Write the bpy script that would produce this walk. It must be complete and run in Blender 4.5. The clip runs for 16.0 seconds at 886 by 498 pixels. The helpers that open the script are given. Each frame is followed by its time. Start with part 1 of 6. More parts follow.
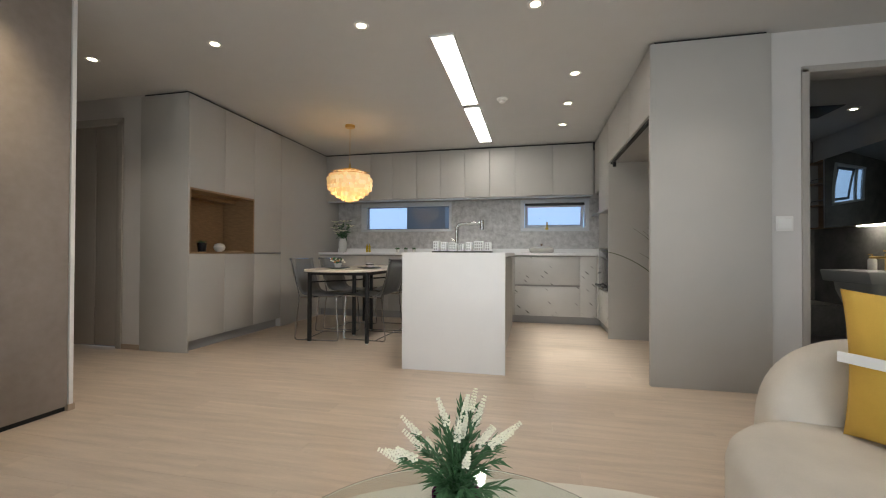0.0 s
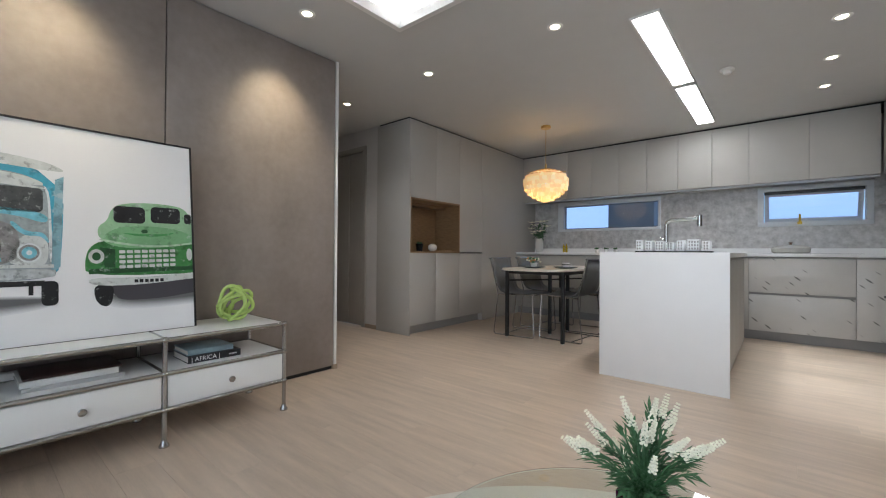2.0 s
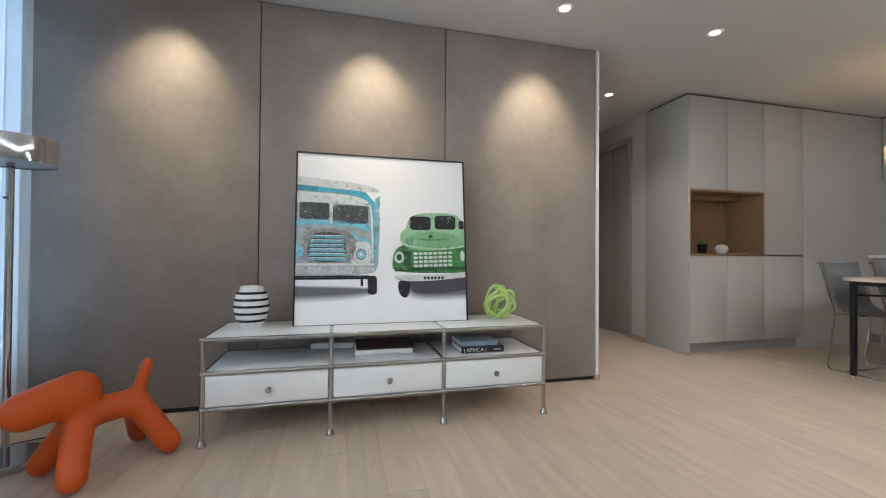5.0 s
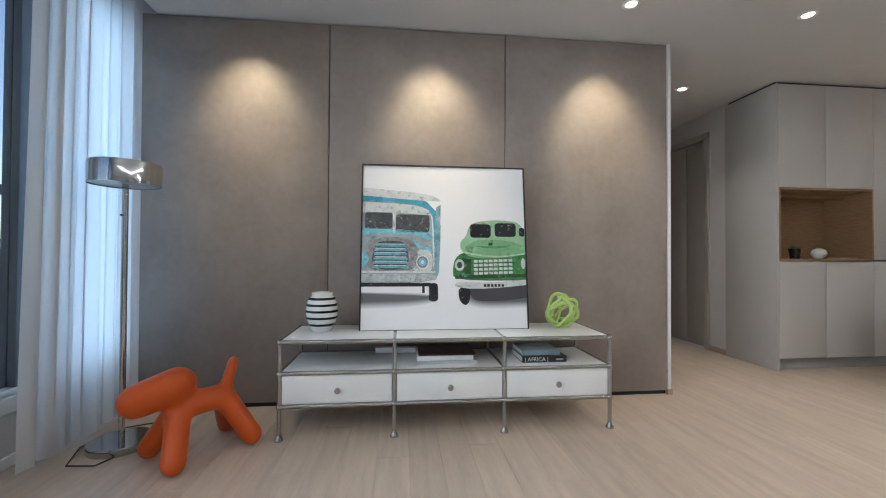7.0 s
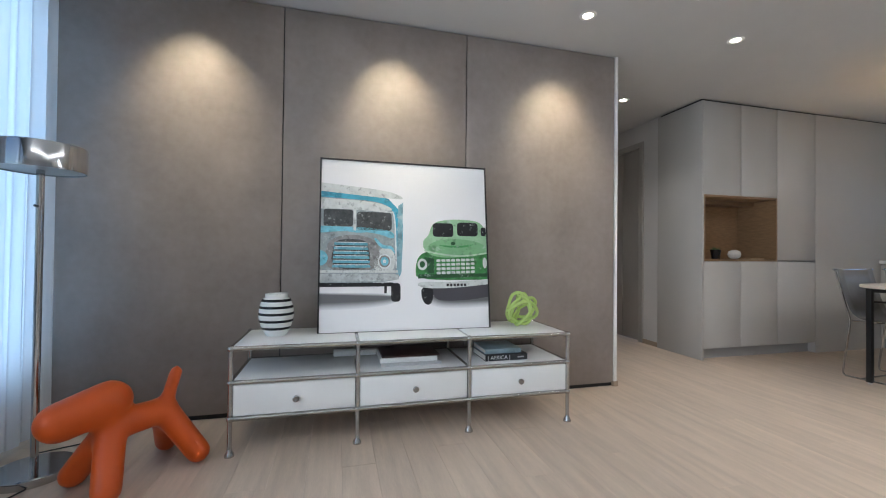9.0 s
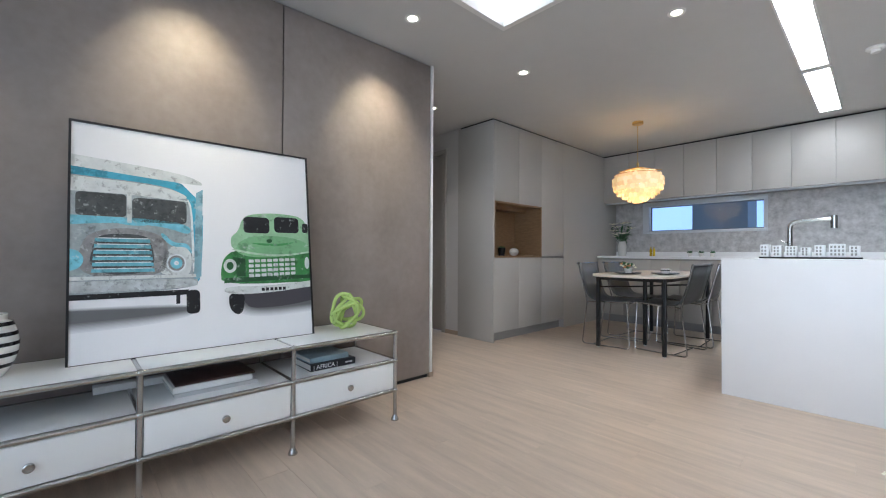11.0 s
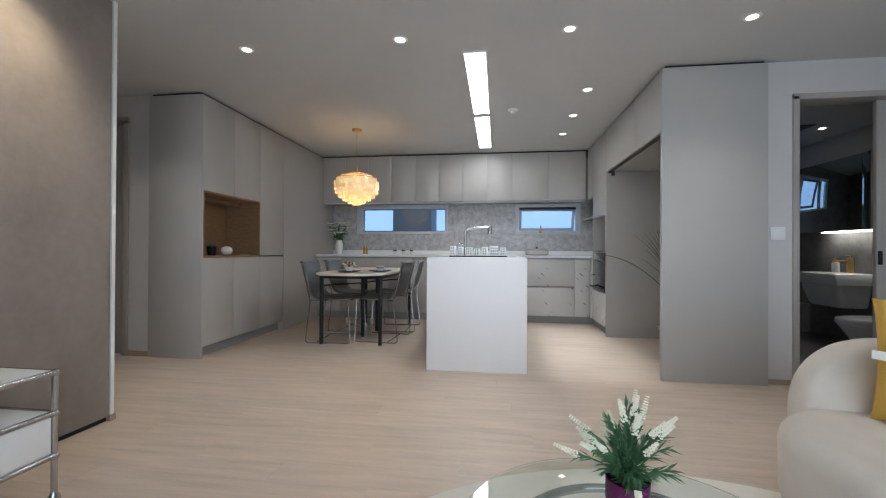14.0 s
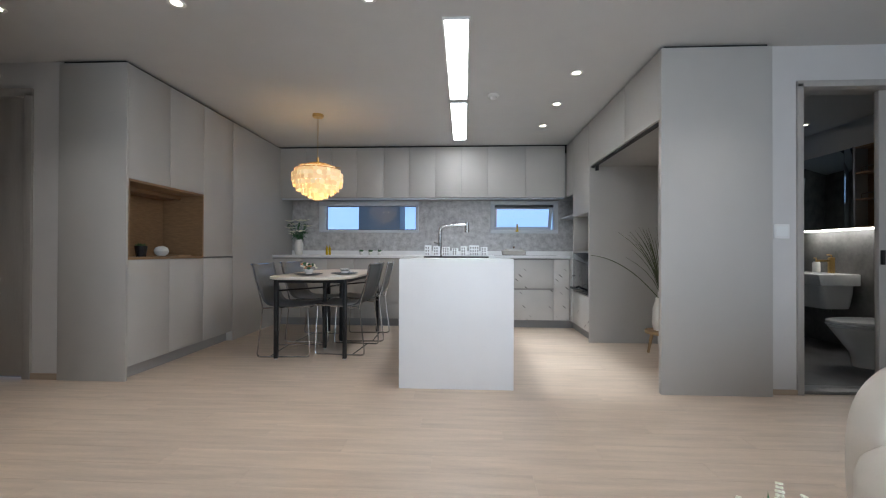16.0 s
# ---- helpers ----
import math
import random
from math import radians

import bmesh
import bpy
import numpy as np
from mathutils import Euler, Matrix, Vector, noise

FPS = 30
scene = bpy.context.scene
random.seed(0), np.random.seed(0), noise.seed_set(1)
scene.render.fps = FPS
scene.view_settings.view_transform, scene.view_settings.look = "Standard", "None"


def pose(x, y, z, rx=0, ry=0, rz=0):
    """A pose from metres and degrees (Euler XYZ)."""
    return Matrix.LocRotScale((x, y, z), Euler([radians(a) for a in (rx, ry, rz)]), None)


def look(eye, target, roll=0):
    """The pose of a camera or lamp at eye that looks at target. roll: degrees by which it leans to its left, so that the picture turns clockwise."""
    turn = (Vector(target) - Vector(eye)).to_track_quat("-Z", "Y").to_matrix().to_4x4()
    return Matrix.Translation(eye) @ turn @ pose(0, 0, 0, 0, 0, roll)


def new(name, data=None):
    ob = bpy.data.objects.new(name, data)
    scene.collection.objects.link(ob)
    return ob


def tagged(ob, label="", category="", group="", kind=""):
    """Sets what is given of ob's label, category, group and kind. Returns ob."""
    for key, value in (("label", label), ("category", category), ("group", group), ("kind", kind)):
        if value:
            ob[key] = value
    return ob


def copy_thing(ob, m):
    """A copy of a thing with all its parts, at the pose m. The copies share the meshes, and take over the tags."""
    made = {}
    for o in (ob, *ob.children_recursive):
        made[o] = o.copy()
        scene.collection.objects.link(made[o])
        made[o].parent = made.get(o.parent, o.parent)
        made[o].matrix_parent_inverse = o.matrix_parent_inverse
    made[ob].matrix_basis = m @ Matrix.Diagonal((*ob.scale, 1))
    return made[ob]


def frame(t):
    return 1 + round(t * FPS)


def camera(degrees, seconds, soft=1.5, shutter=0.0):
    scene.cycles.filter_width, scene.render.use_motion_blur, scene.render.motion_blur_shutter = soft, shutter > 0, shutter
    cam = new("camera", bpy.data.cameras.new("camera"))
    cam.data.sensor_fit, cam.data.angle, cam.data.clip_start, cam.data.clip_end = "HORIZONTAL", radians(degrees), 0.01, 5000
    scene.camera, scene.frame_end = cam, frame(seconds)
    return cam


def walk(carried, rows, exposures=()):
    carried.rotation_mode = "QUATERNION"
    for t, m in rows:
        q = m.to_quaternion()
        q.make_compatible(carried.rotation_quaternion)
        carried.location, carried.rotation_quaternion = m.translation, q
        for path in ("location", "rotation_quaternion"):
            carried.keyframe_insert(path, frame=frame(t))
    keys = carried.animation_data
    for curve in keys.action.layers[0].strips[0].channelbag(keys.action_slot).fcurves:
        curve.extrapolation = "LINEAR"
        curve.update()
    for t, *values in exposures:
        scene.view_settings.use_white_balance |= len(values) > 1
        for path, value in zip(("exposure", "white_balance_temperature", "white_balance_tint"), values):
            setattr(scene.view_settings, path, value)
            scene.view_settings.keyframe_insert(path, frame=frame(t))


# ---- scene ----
cam = camera(95.1, 16.0, soft=1.1)
PATH = [
    (0, (0.213, 0.056, 0.897), (-0.215, 2.009, 0.916), 0.2),
    (0.5, (0.228, 0.022, 0.9), (-0.427, 1.911, 0.923), 0.4),
    (1, (0.261, 0.014, 0.904), (-0.619, 1.809, 0.919), 0.5),
    (1.5, (0.278, 0.004, 0.894), (-0.813, 1.68, 0.913), 0.4),
    (2, (0.266, 0.009, 0.89), (-1.016, 1.544, 0.906), 0.4),
    (2.5, (0.246, 0.034, 0.887), (-1.205, 1.41, 0.903), 0.4),
    (3, (0.232, 0.052, 0.891), (-1.365, 1.256, 0.91), 0.4),
    (3.5, (0.208, 0.06, 0.891), (-1.511, 1.082, 0.911), 0.4),
    (4, (0.186, 0.069, 0.884), (-1.631, 0.905, 0.907), 0.3),
    (4.5, (0.168, 0.072, 0.886), (-1.72, 0.729, 0.907), 0.4),
    (5, (0.175, 0.081, 0.884), (-1.763, 0.578, 0.906), 0.4),
    (7.5, (0.195, 0.073, 0.925), (-1.795, 0.271, 0.952), 0.3),
    (8, (0.178, 0.045, 0.915), (-1.805, 0.302, 0.944), 0.4),
    (10.5, (0.021, -0.157, 0.931), (-1.64, 0.958, 0.949), 0.5),
    (11, (-0.042, -0.15, 0.925), (-1.51, 1.208, 0.946), 0.3),
    (11.5, (-0.081, -0.134, 0.941), (-1.331, 1.428, 0.958), 0.2),
    (12, (-0.085, -0.135, 0.949), (-1.099, 1.589, 0.962), 0.3),
    (12.5, (-0.109, -0.15, 0.947), (-0.882, 1.695, 0.961), 0.3),
    (13, (-0.141, -0.169, 0.946), (-0.696, 1.752, 0.958), 0.3),
    (13.5, (-0.179, -0.183, 0.955), (-0.564, 1.779, 0.966), 0.3),
    (14, (-0.211, -0.148, 0.953), (-0.475, 1.834, 0.963), 0.3),
    (14.5, (-0.245, -0.059, 0.951), (-0.426, 1.932, 0.964), 0.3),
    (15, (-0.27, 0.056, 0.954), (-0.405, 2.051, 0.966), 0.3),
    (15.5, (-0.298, 0.167, 0.954), (-0.411, 2.163, 0.967), 0.3),
    (16, (-0.325, 0.26, 0.949), (-0.424, 2.258, 0.962), 0.2),
]
walk(cam, [(t, look(eye, target, roll)) for t, eye, target, roll in PATH],
     exposures=[(0.0, -0.03, 7150, 10), (1.5, -0.07, 6400, 10), (3.5, 0.10, 6500, 10), (5.0, 0.32, 6400, 10), (7.5, 0.24, 6350, 10), (10.5, 0.36, 5950, 10), (12.0, -0.02, 6050, 10), (14.0, 0.0, 6200, 10), (16.0, 0.05, 6150, 10)])

# ---- world and large lights ----
world = bpy.data.worlds.new("sky")
scene.world = world
world.use_nodes = True
wn = world.node_tree.nodes
sky = wn.new("ShaderNodeTexSky")
sky.sky_type = "NISHITA"
sky.sun_disc = False
sky.sun_elevation, sky.sun_rotation = radians(35), radians(40)
world.node_tree.links.new(sky.outputs[0], wn["Background"].inputs[0])
wn["Background"].inputs[1].default_value = 0.15
sun_data = bpy.data.lights.new("sun", "SUN")
sun_data.energy, sun_data.angle, sun_data.color = 1.5, radians(0.6), (1.0, 0.95, 0.88)
sun = new("sun", sun_data)
sun.matrix_world = look((20, 24, 24), (0, 0, 0))

SPOT, SPOT_COLOR = 22.0, (1.0, 0.965, 0.92)
POOL_COLOR = (0.90, 0.96, 1.0)
WASH_COLOR = (1.0, 0.86, 0.60)
PANEL_GLOW, COVE_GLOW, LENS_GLOW = 20.0, 20.0, 16.0
PENDANT_WATTS, PENDANT_GLOW = 5.0, 0.36

day_data = bpy.data.lights.new("window_daylight", "AREA")
day_data.shape, day_data.size, day_data.size_y = "RECTANGLE", 3.1, 1.85
day_data.energy, day_data.color = 42.0, (0.78, 0.88, 1.0)
day = new("window_daylight", day_data)
day_data.spread = radians(140)
day.matrix_world = look((0.55, -1.57, 1.28), (0.55, 0.0, 1.18))
back_data = bpy.data.lights.new("curtain_daylight", "AREA")
back_data.shape, back_data.size, back_data.size_y = "RECTANGLE", 0.36, 1.85
back_data.energy, back_data.color = 6.0, (0.42, 0.68, 1.0)
back_day = new("curtain_daylight", back_data)
back_day.matrix_world = look((-2.09, -1.59, 1.28), (-2.09, 0.0, 1.28))

H = 2.34                                # ceiling
TVX = -2.34                             # face of the stone-look panelled wall
CABX = -2.765                           # face of the storage wall
BACKY = 5.95                            # kitchen back wall
FACEX = 1.0                             # face of the tall units


# ---- materials ----
def mat(name, color, rough=0.5, metal=0.0, vary=0.08, scale=6.0, fine=90.0, bump=0.05, stretch=(1, 1, 1), spec=0.5,
        glow=0.0, glow_color=None, trans=0.0, ior=1.45, island=0.0):
    m = bpy.data.materials.new(name)
    m.use_nodes = True
    n, l = m.node_tree.nodes, m.node_tree.links
    b = n["Principled BSDF"]
    b.inputs["Roughness"].default_value = rough
    b.inputs["Metallic"].default_value = metal
    b.inputs["Specular IOR Level"].default_value = spec
    b.inputs["Transmission Weight"].default_value = trans
    b.inputs["IOR"].default_value = ior
    b.inputs["Base Color"].default_value = (*color, 1)
    if glow:
        b.inputs["Emission Color"].default_value = (*(glow_color or color), 1)
        b.inputs["Emission Strength"].default_value = glow
    if vary or bump:
        tc = n.new("ShaderNodeTexCoord")
        mp = n.new("ShaderNodeMapping")
        mp.inputs["Scale"].default_value = stretch
        l.new(tc.outputs["Object"], mp.inputs["Vector"])
        big, small = n.new("ShaderNodeTexNoise"), n.new("ShaderNodeTexNoise")
        big.inputs["Scale"].default_value, big.inputs["Detail"].default_value = scale, 5
        small.inputs["Scale"].default_value, small.inputs["Detail"].default_value = fine, 3
        l.new(mp.outputs[0], big.inputs["Vector"])
        l.new(mp.outputs[0], small.inputs["Vector"])
        add = n.new("ShaderNodeMath")
        add.operation = "MULTIPLY_ADD"
        add.inputs[1].default_value = 0.4
        l.new(small.outputs[0], add.inputs[0])
        l.new(big.outputs[0], add.inputs[2])
        val = add.outputs[0]
        if island:
            info, geo = n.new("ShaderNodeObjectInfo"), n.new("ShaderNodeNewGeometry")
            s1, s2 = n.new("ShaderNodeMath"), n.new("ShaderNodeMath")
            s1.operation, s2.operation = "ADD", "MULTIPLY_ADD"
            l.new(info.outputs["Random"], s1.inputs[0])
            l.new(geo.outputs["Random Per Island"], s1.inputs[1])
            s2.inputs[1].default_value = island
            l.new(s1.outputs[0], s2.inputs[0])
            l.new(val, s2.inputs[2])
            val = s2.outputs[0]
            off = n.new("ShaderNodeVectorMath")
            off.operation = "SCALE"
            off.inputs[0].default_value = (37.0, 11.0, 5.0)
            l.new(s1.outputs[0], off.inputs["Scale"])
            l.new(off.outputs[0], mp.inputs["Location"])
        rng = n.new("ShaderNodeMapRange")
        mid = 0.7 + island
        rng.inputs["From Min"].default_value, rng.inputs["From Max"].default_value = mid - 0.35, mid + 0.35
        rng.inputs["To Min"].default_value, rng.inputs["To Max"].default_value = 1 - vary, 1 + vary
        l.new(val, rng.inputs[0])
        mul = n.new("ShaderNodeVectorMath")
        mul.operation = "SCALE"
        mul.inputs[0].default_value = color
        l.new(rng.outputs[0], mul.inputs["Scale"])
        l.new(mul.outputs[0], b.inputs["Base Color"])
        if bump:
            bp = n.new("ShaderNodeBump")
            bp.inputs["Strength"].default_value, bp.inputs["Distance"].default_value = bump, 0.004
            l.new(add.outputs[0], bp.inputs["Height"])
            l.new(bp.outputs[0], b.inputs["Normal"])
    return m


M_CEIL = mat("ceiling_paper", (0.60, 0.595, 0.585), 0.85, vary=0.02, bump=0.04, fine=250)
M_WALL = mat("wall_paper", (0.60, 0.585, 0.57), 0.8, vary=0.03, bump=0.06, fine=220)
M_STONE = mat("stone_panel", (0.27, 0.230, 0.209), 0.55, vary=0.22, scale=3.0, fine=22, bump=0.10)
M_GAP = mat("dark_gap", (0.02, 0.02, 0.02), 0.7, vary=0, bump=0)
M_CAB = mat("grey_laminate", (0.455, 0.440, 0.415), 0.52, vary=0.02, fine=160, bump=0.015)
M_CABIN = mat("grey_carcass", (0.36, 0.35, 0.335), 0.5, vary=0.03, bump=0.02)
M_KICK = mat("grey_plinth", (0.31, 0.305, 0.30), 0.45, vary=0.04, bump=0.02)
M_WHITE = mat("white_solid_surface", (0.87, 0.875, 0.88), 0.35, vary=0.015, bump=0.01)
M_WPAINT = mat("white_powder_coat", (0.86, 0.865, 0.85), 0.22, vary=0.015, bump=0.01)
M_TRIM = mat("white_trim", (0.80, 0.79, 0.77), 0.4, vary=0.02, bump=0.01)
M_BASE = mat("skirting_wood", (0.40, 0.31, 0.23), 0.5, vary=0.1, stretch=(1, 8, 8), bump=0.03)
M_DOOR = mat("door_film", (0.40, 0.375, 0.345), 0.5, vary=0.05, stretch=(12, 12, 1), fine=40, bump=0.03)
M_OAK = mat("oak_niche", (0.27, 0.165, 0.085), 0.5, vary=0.22, scale=5, fine=50, stretch=(3, 3, 14), bump=0.05)
M_FLOOR = mat("oak_plank", (0.57, 0.455, 0.355), 0.33, vary=0.19, scale=2.4, fine=30, stretch=(1, 10, 10), bump=0.06, island=0.14)
M_SPLASH = mat("grey_terrazzo", (0.49, 0.485, 0.485), 0.35, vary=0.40, scale=14, fine=45, bump=0.02)
M_CHROME = mat("chrome", (0.52, 0.53, 0.54), 0.12, 1.0, vary=0.03, bump=0)
M_STEEL = mat("satin_steel", (0.45, 0.445, 0.435), 0.22, 1.0, vary=0.05, bump=0.01)
M_BRASS = mat("brass", (0.62, 0.42, 0.16), 0.28, 1.0, vary=0.08, bump=0.01)
M_BLACK = mat("black_metal", (0.012, 0.012, 0.012), 0.42, 0.0, vary=0.1, bump=0.02)
M_OVEN = mat("oven_glass", (0.015, 0.016, 0.02), 0.06, vary=0, bump=0, spec=0.7)
M_LEATHER = mat("grey_leather", (0.13, 0.134, 0.136), 0.36, vary=0.15, scale=9, fine=240, bump=0.12)
M_TABLE = mat("table_laminate", (0.72, 0.64, 0.56), 0.32, vary=0.05, bump=0.01)
M_SOFA = mat("cream_velvet", (0.60, 0.545, 0.475), 0.9, vary=0.09, scale=7, fine=300, bump=0.18)
M_YELLOW = mat("mustard_linen", (0.63, 0.39, 0.075), 0.85, vary=0.12, scale=9, fine=350, bump=0.25)
M_ORANGE = mat("orange_plastic", (0.62, 0.092, 0.008), 0.42, vary=0.03, bump=0.02)
M_LIME = mat("lime_glass", (0.62, 0.82, 0.26), 0.10, vary=0.12, scale=30, bump=0, trans=0.25)
M_CERAM = mat("white_ceramic", (0.78, 0.77, 0.74), 0.16, vary=0.02, bump=0)
M_BCERAM = mat("black_glaze", (0.012, 0.012, 0.014), 0.18, vary=0.05, bump=0)
M_LEAF = mat("leaf_green", (0.06, 0.155, 0.065), 0.55, vary=0.35, scale=20, bump=0.05)
M_GRASS = mat("dry_grass", (0.085, 0.10, 0.05), 0.6, vary=0.35, scale=15, bump=0)
M_FLOWER = mat("cream_blossom", (0.90, 0.87, 0.72), 0.7, vary=0.08, scale=40, bump=0.05)
M_PURPLE = mat("purple_glaze", (0.115, 0.012, 0.07), 0.12, vary=0.5, scale=9, stretch=(4, 4, 0.2), fine=14, bump=0)
M_SOIL = mat("dark_soil", (0.03, 0.022, 0.016), 0.9, vary=0.3, bump=0.3)
M_RUG = mat("cream_rug", (0.70, 0.66, 0.58), 0.95, vary=0.07, scale=10, fine=260, bump=0.35)
M_LINE = mat("rug_line", (0.05, 0.045, 0.04), 0.95, vary=0.2, bump=0.2)
M_PLATE = mat("slate_plate", (0.07, 0.085, 0.09), 0.4, vary=0.1, bump=0.03)
M_FRAME = mat("black_frame", (0.015, 0.015, 0.016), 0.4, vary=0.1, bump=0.01)
M_PVC = mat("window_pvc", (0.62, 0.65, 0.68), 0.4, vary=0.03, bump=0.01)
M_DARKPVC = mat("grey_window_frame", (0.16, 0.19, 0.23), 0.4, vary=0.05, bump=0.01)
M_TILE = mat("bath_stone_tile", (0.17, 0.165, 0.155), 0.35, vary=0.45, scale=5, fine=30, bump=0.05)
M_BFLOOR = mat("bath_floor_tile", (0.13, 0.125, 0.12), 0.5, vary=0.2, bump=0.05)
M_MIRROR = mat("mirror", (0.50, 0.55, 0.56), 0.01, 1.0, vary=0, bump=0)
M_WOOD = mat("stool_wood", (0.38, 0.25, 0.13), 0.5, vary=0.2, stretch=(6, 6, 1), bump=0.04)
M_PANEL = mat("light_panel", (0.9, 0.9, 0.9), 0.5, vary=0, bump=0, glow=PANEL_GLOW, glow_color=(0.97, 0.99, 1.0))
M_LENS = mat("downlight_lens", (0.9, 0.88, 0.8), 0.5, vary=0, bump=0, glow=LENS_GLOW, glow_color=(1.0, 0.90, 0.70))
M_LED = mat("led_strip", (0.9, 0.9, 0.9), 0.5, vary=0, bump=0, glow=COVE_GLOW, glow_color=(0.98, 0.99, 1.0))
M_BLED = mat("bath_led", (0.9, 0.9, 0.9), 0.5, vary=0, bump=0, glow=11.0, glow_color=(1.0, 0.97, 0.90))
M_CAPIZ = mat("capiz_shell", (0.80, 0.66, 0.42), 0.35, vary=0.15, scale=30, bump=0.05, glow=PENDANT_GLOW, glow_color=(1.0, 0.62, 0.25))
M_CAPIZ2 = mat("capiz_shell_pale", (0.82, 0.72, 0.52), 0.3, vary=0.15, scale=30, bump=0.05, glow=PENDANT_GLOW * 1.45, glow_color=(1.0, 0.66, 0.30))
M_BULB = mat("bulb", (1, 0.9, 0.7), 0.5, vary=0, bump=0, glow=12.0, glow_color=(1.0, 0.72, 0.36))


def glass_mat(name, tint, rough=0.0, ior=1.45):
    m = bpy.data.materials.new(name)
    m.use_nodes = True
    n, l = m.node_tree.nodes, m.node_tree.links
    b = n["Principled BSDF"]
    b.inputs["Base Color"].default_value = (*tint, 1)
    b.inputs["Roughness"].default_value = rough
    b.inputs["Transmission Weight"].default_value = 1.0
    b.inputs["IOR"].default_value = ior
    return m


M_GLASS = glass_mat("window_glass", (0.95, 0.98, 1.0))
M_TGLASS = glass_mat("table_glass", (0.90, 0.96, 0.93))


def curtain_mat():
    m = bpy.data.materials.new("sheer_curtain")
    m.use_nodes = True
    n, l = m.node_tree.nodes, m.node_tree.links
    out = n["Material Output"]
    n.remove(n["Principled BSDF"])
    d, t, mix = n.new("ShaderNodeBsdfDiffuse"), n.new("ShaderNodeBsdfTranslucent"), n.new("ShaderNodeMixShader")
    tr, mix2, nz, ramp = n.new("ShaderNodeBsdfTransparent"), n.new("ShaderNodeMixShader"), n.new("ShaderNodeTexNoise"), n.new("ShaderNodeMapRange")
    d.inputs[0].default_value, t.inputs[0].default_value = (0.80, 0.79, 0.78, 1), (0.76, 0.77, 0.78, 1)
    mix.inputs[0].default_value = 0.5
    nz.inputs["Scale"].default_value = 60
    ramp.inputs["To Min"].default_value, ramp.inputs["To Max"].default_value = 0.03, 0.07
    l.new(nz.outputs[0], ramp.inputs[0])
    l.new(ramp.outputs[0], mix2.inputs[0])
    l.new(d.outputs[0], mix.inputs[1])
    l.new(t.outputs[0], mix.inputs[2])
    l.new(mix.outputs[0], mix2.inputs[1])
    l.new(tr.outputs[0], mix2.inputs[2])
    l.new(mix2.outputs[0], out.inputs[0])
    return m


M_CURTAIN = curtain_mat()


def slash_mat():
    """White-grey marble film with short dark diagonal veins."""
    m = mat("veined_front", (0.56, 0.55, 0.53), 0.35, vary=0.05, bump=0.01)
    n, l = m.node_tree.nodes, m.node_tree.links
    b = n["Principled BSDF"]
    tc, mp, vo = n.new("ShaderNodeTexCoord"), n.new("ShaderNodeMapping"), n.new("ShaderNodeTexVoronoi")
    sep, com, su, turn = n.new("ShaderNodeSeparateXYZ"), n.new("ShaderNodeCombineXYZ"), n.new("ShaderNodeMath"), n.new("ShaderNodeMapping")
    turn.inputs["Rotation"].default_value = (0, 0, radians(40))
    mp.inputs["Scale"].default_value = (7.5, 34.0, 1.0)
    vo.inputs["Scale"].default_value = 1.0
    vo.inputs["Randomness"].default_value = 0.75
    l.new(tc.outputs["Object"], sep.inputs[0])
    l.new(sep.outputs[0], su.inputs[0])
    l.new(sep.outputs[1], su.inputs[1])
    l.new(su.outputs[0], com.inputs[0])
    l.new(sep.outputs[2], com.inputs[1])
    l.new(com.outputs[0], turn.inputs[0])
    l.new(turn.outputs[0], mp.inputs[0])
    l.new(mp.outputs[0], vo.inputs["Vector"])
    pick, keep, some = n.new("ShaderNodeSeparateColor"), n.new("ShaderNodeMath"), n.new("ShaderNodeMath")
    l.new(vo.outputs["Color"], pick.inputs[0])
    keep.operation, keep.inputs[1].default_value = "LESS_THAN", 0.66
    l.new(pick.outputs[0], keep.inputs[0])
    some.operation = "MAXIMUM"
    r = n.new("ShaderNodeMapRange")
    r.inputs["From Min"].default_value, r.inputs["From Max"].default_value = 0.16, 0.30
    l.new(vo.outputs["Distance"], r.inputs[0])
    mix = n.new("ShaderNodeMix")
    mix.data_type = "RGBA"
    mix.inputs["A"].default_value = (0.15, 0.145, 0.14, 1)
    src = b.inputs["Base Color"].links[0].from_socket
    l.new(r.outputs[0], some.inputs[0])
    l.new(keep.outputs[0], some.inputs[1])
    l.new(some.outputs[0], mix.inputs["Factor"])
    l.new(src, mix.inputs["B"])
    l.new(mix.outputs["Result"], b.inputs["Base Color"])
    return m


M_VEIN = slash_mat()

# ---- building helpers ----
ORG = {}


def box(bm, x0, x1, y0, y1, z0, z1, bevel=0.0):
    vs = [bm.verts.new((x, y, z)) for x in (x0, x1) for y in (y0, y1) for z in (z0, z1)]
    fs = [bm.faces.new([vs[i] for i in q]) for q in ((0, 1, 3, 2), (4, 6, 7, 5), (0, 4, 5, 1), (2, 3, 7, 6), (0, 2, 6, 4), (1, 5, 7, 3))]
    if bevel:
        es = list({e for f in fs for e in f.edges})
        bmesh.ops.bevel(bm, geom=es, offset=bevel, segments=2, profile=0.5, affect="EDGES", clamp_overlap=True)
    return bm


def boxes(*dims, bevel=0.0):
    bm = bmesh.new()
    for d in dims:
        box(bm, *d, bevel=bevel)
    return bm


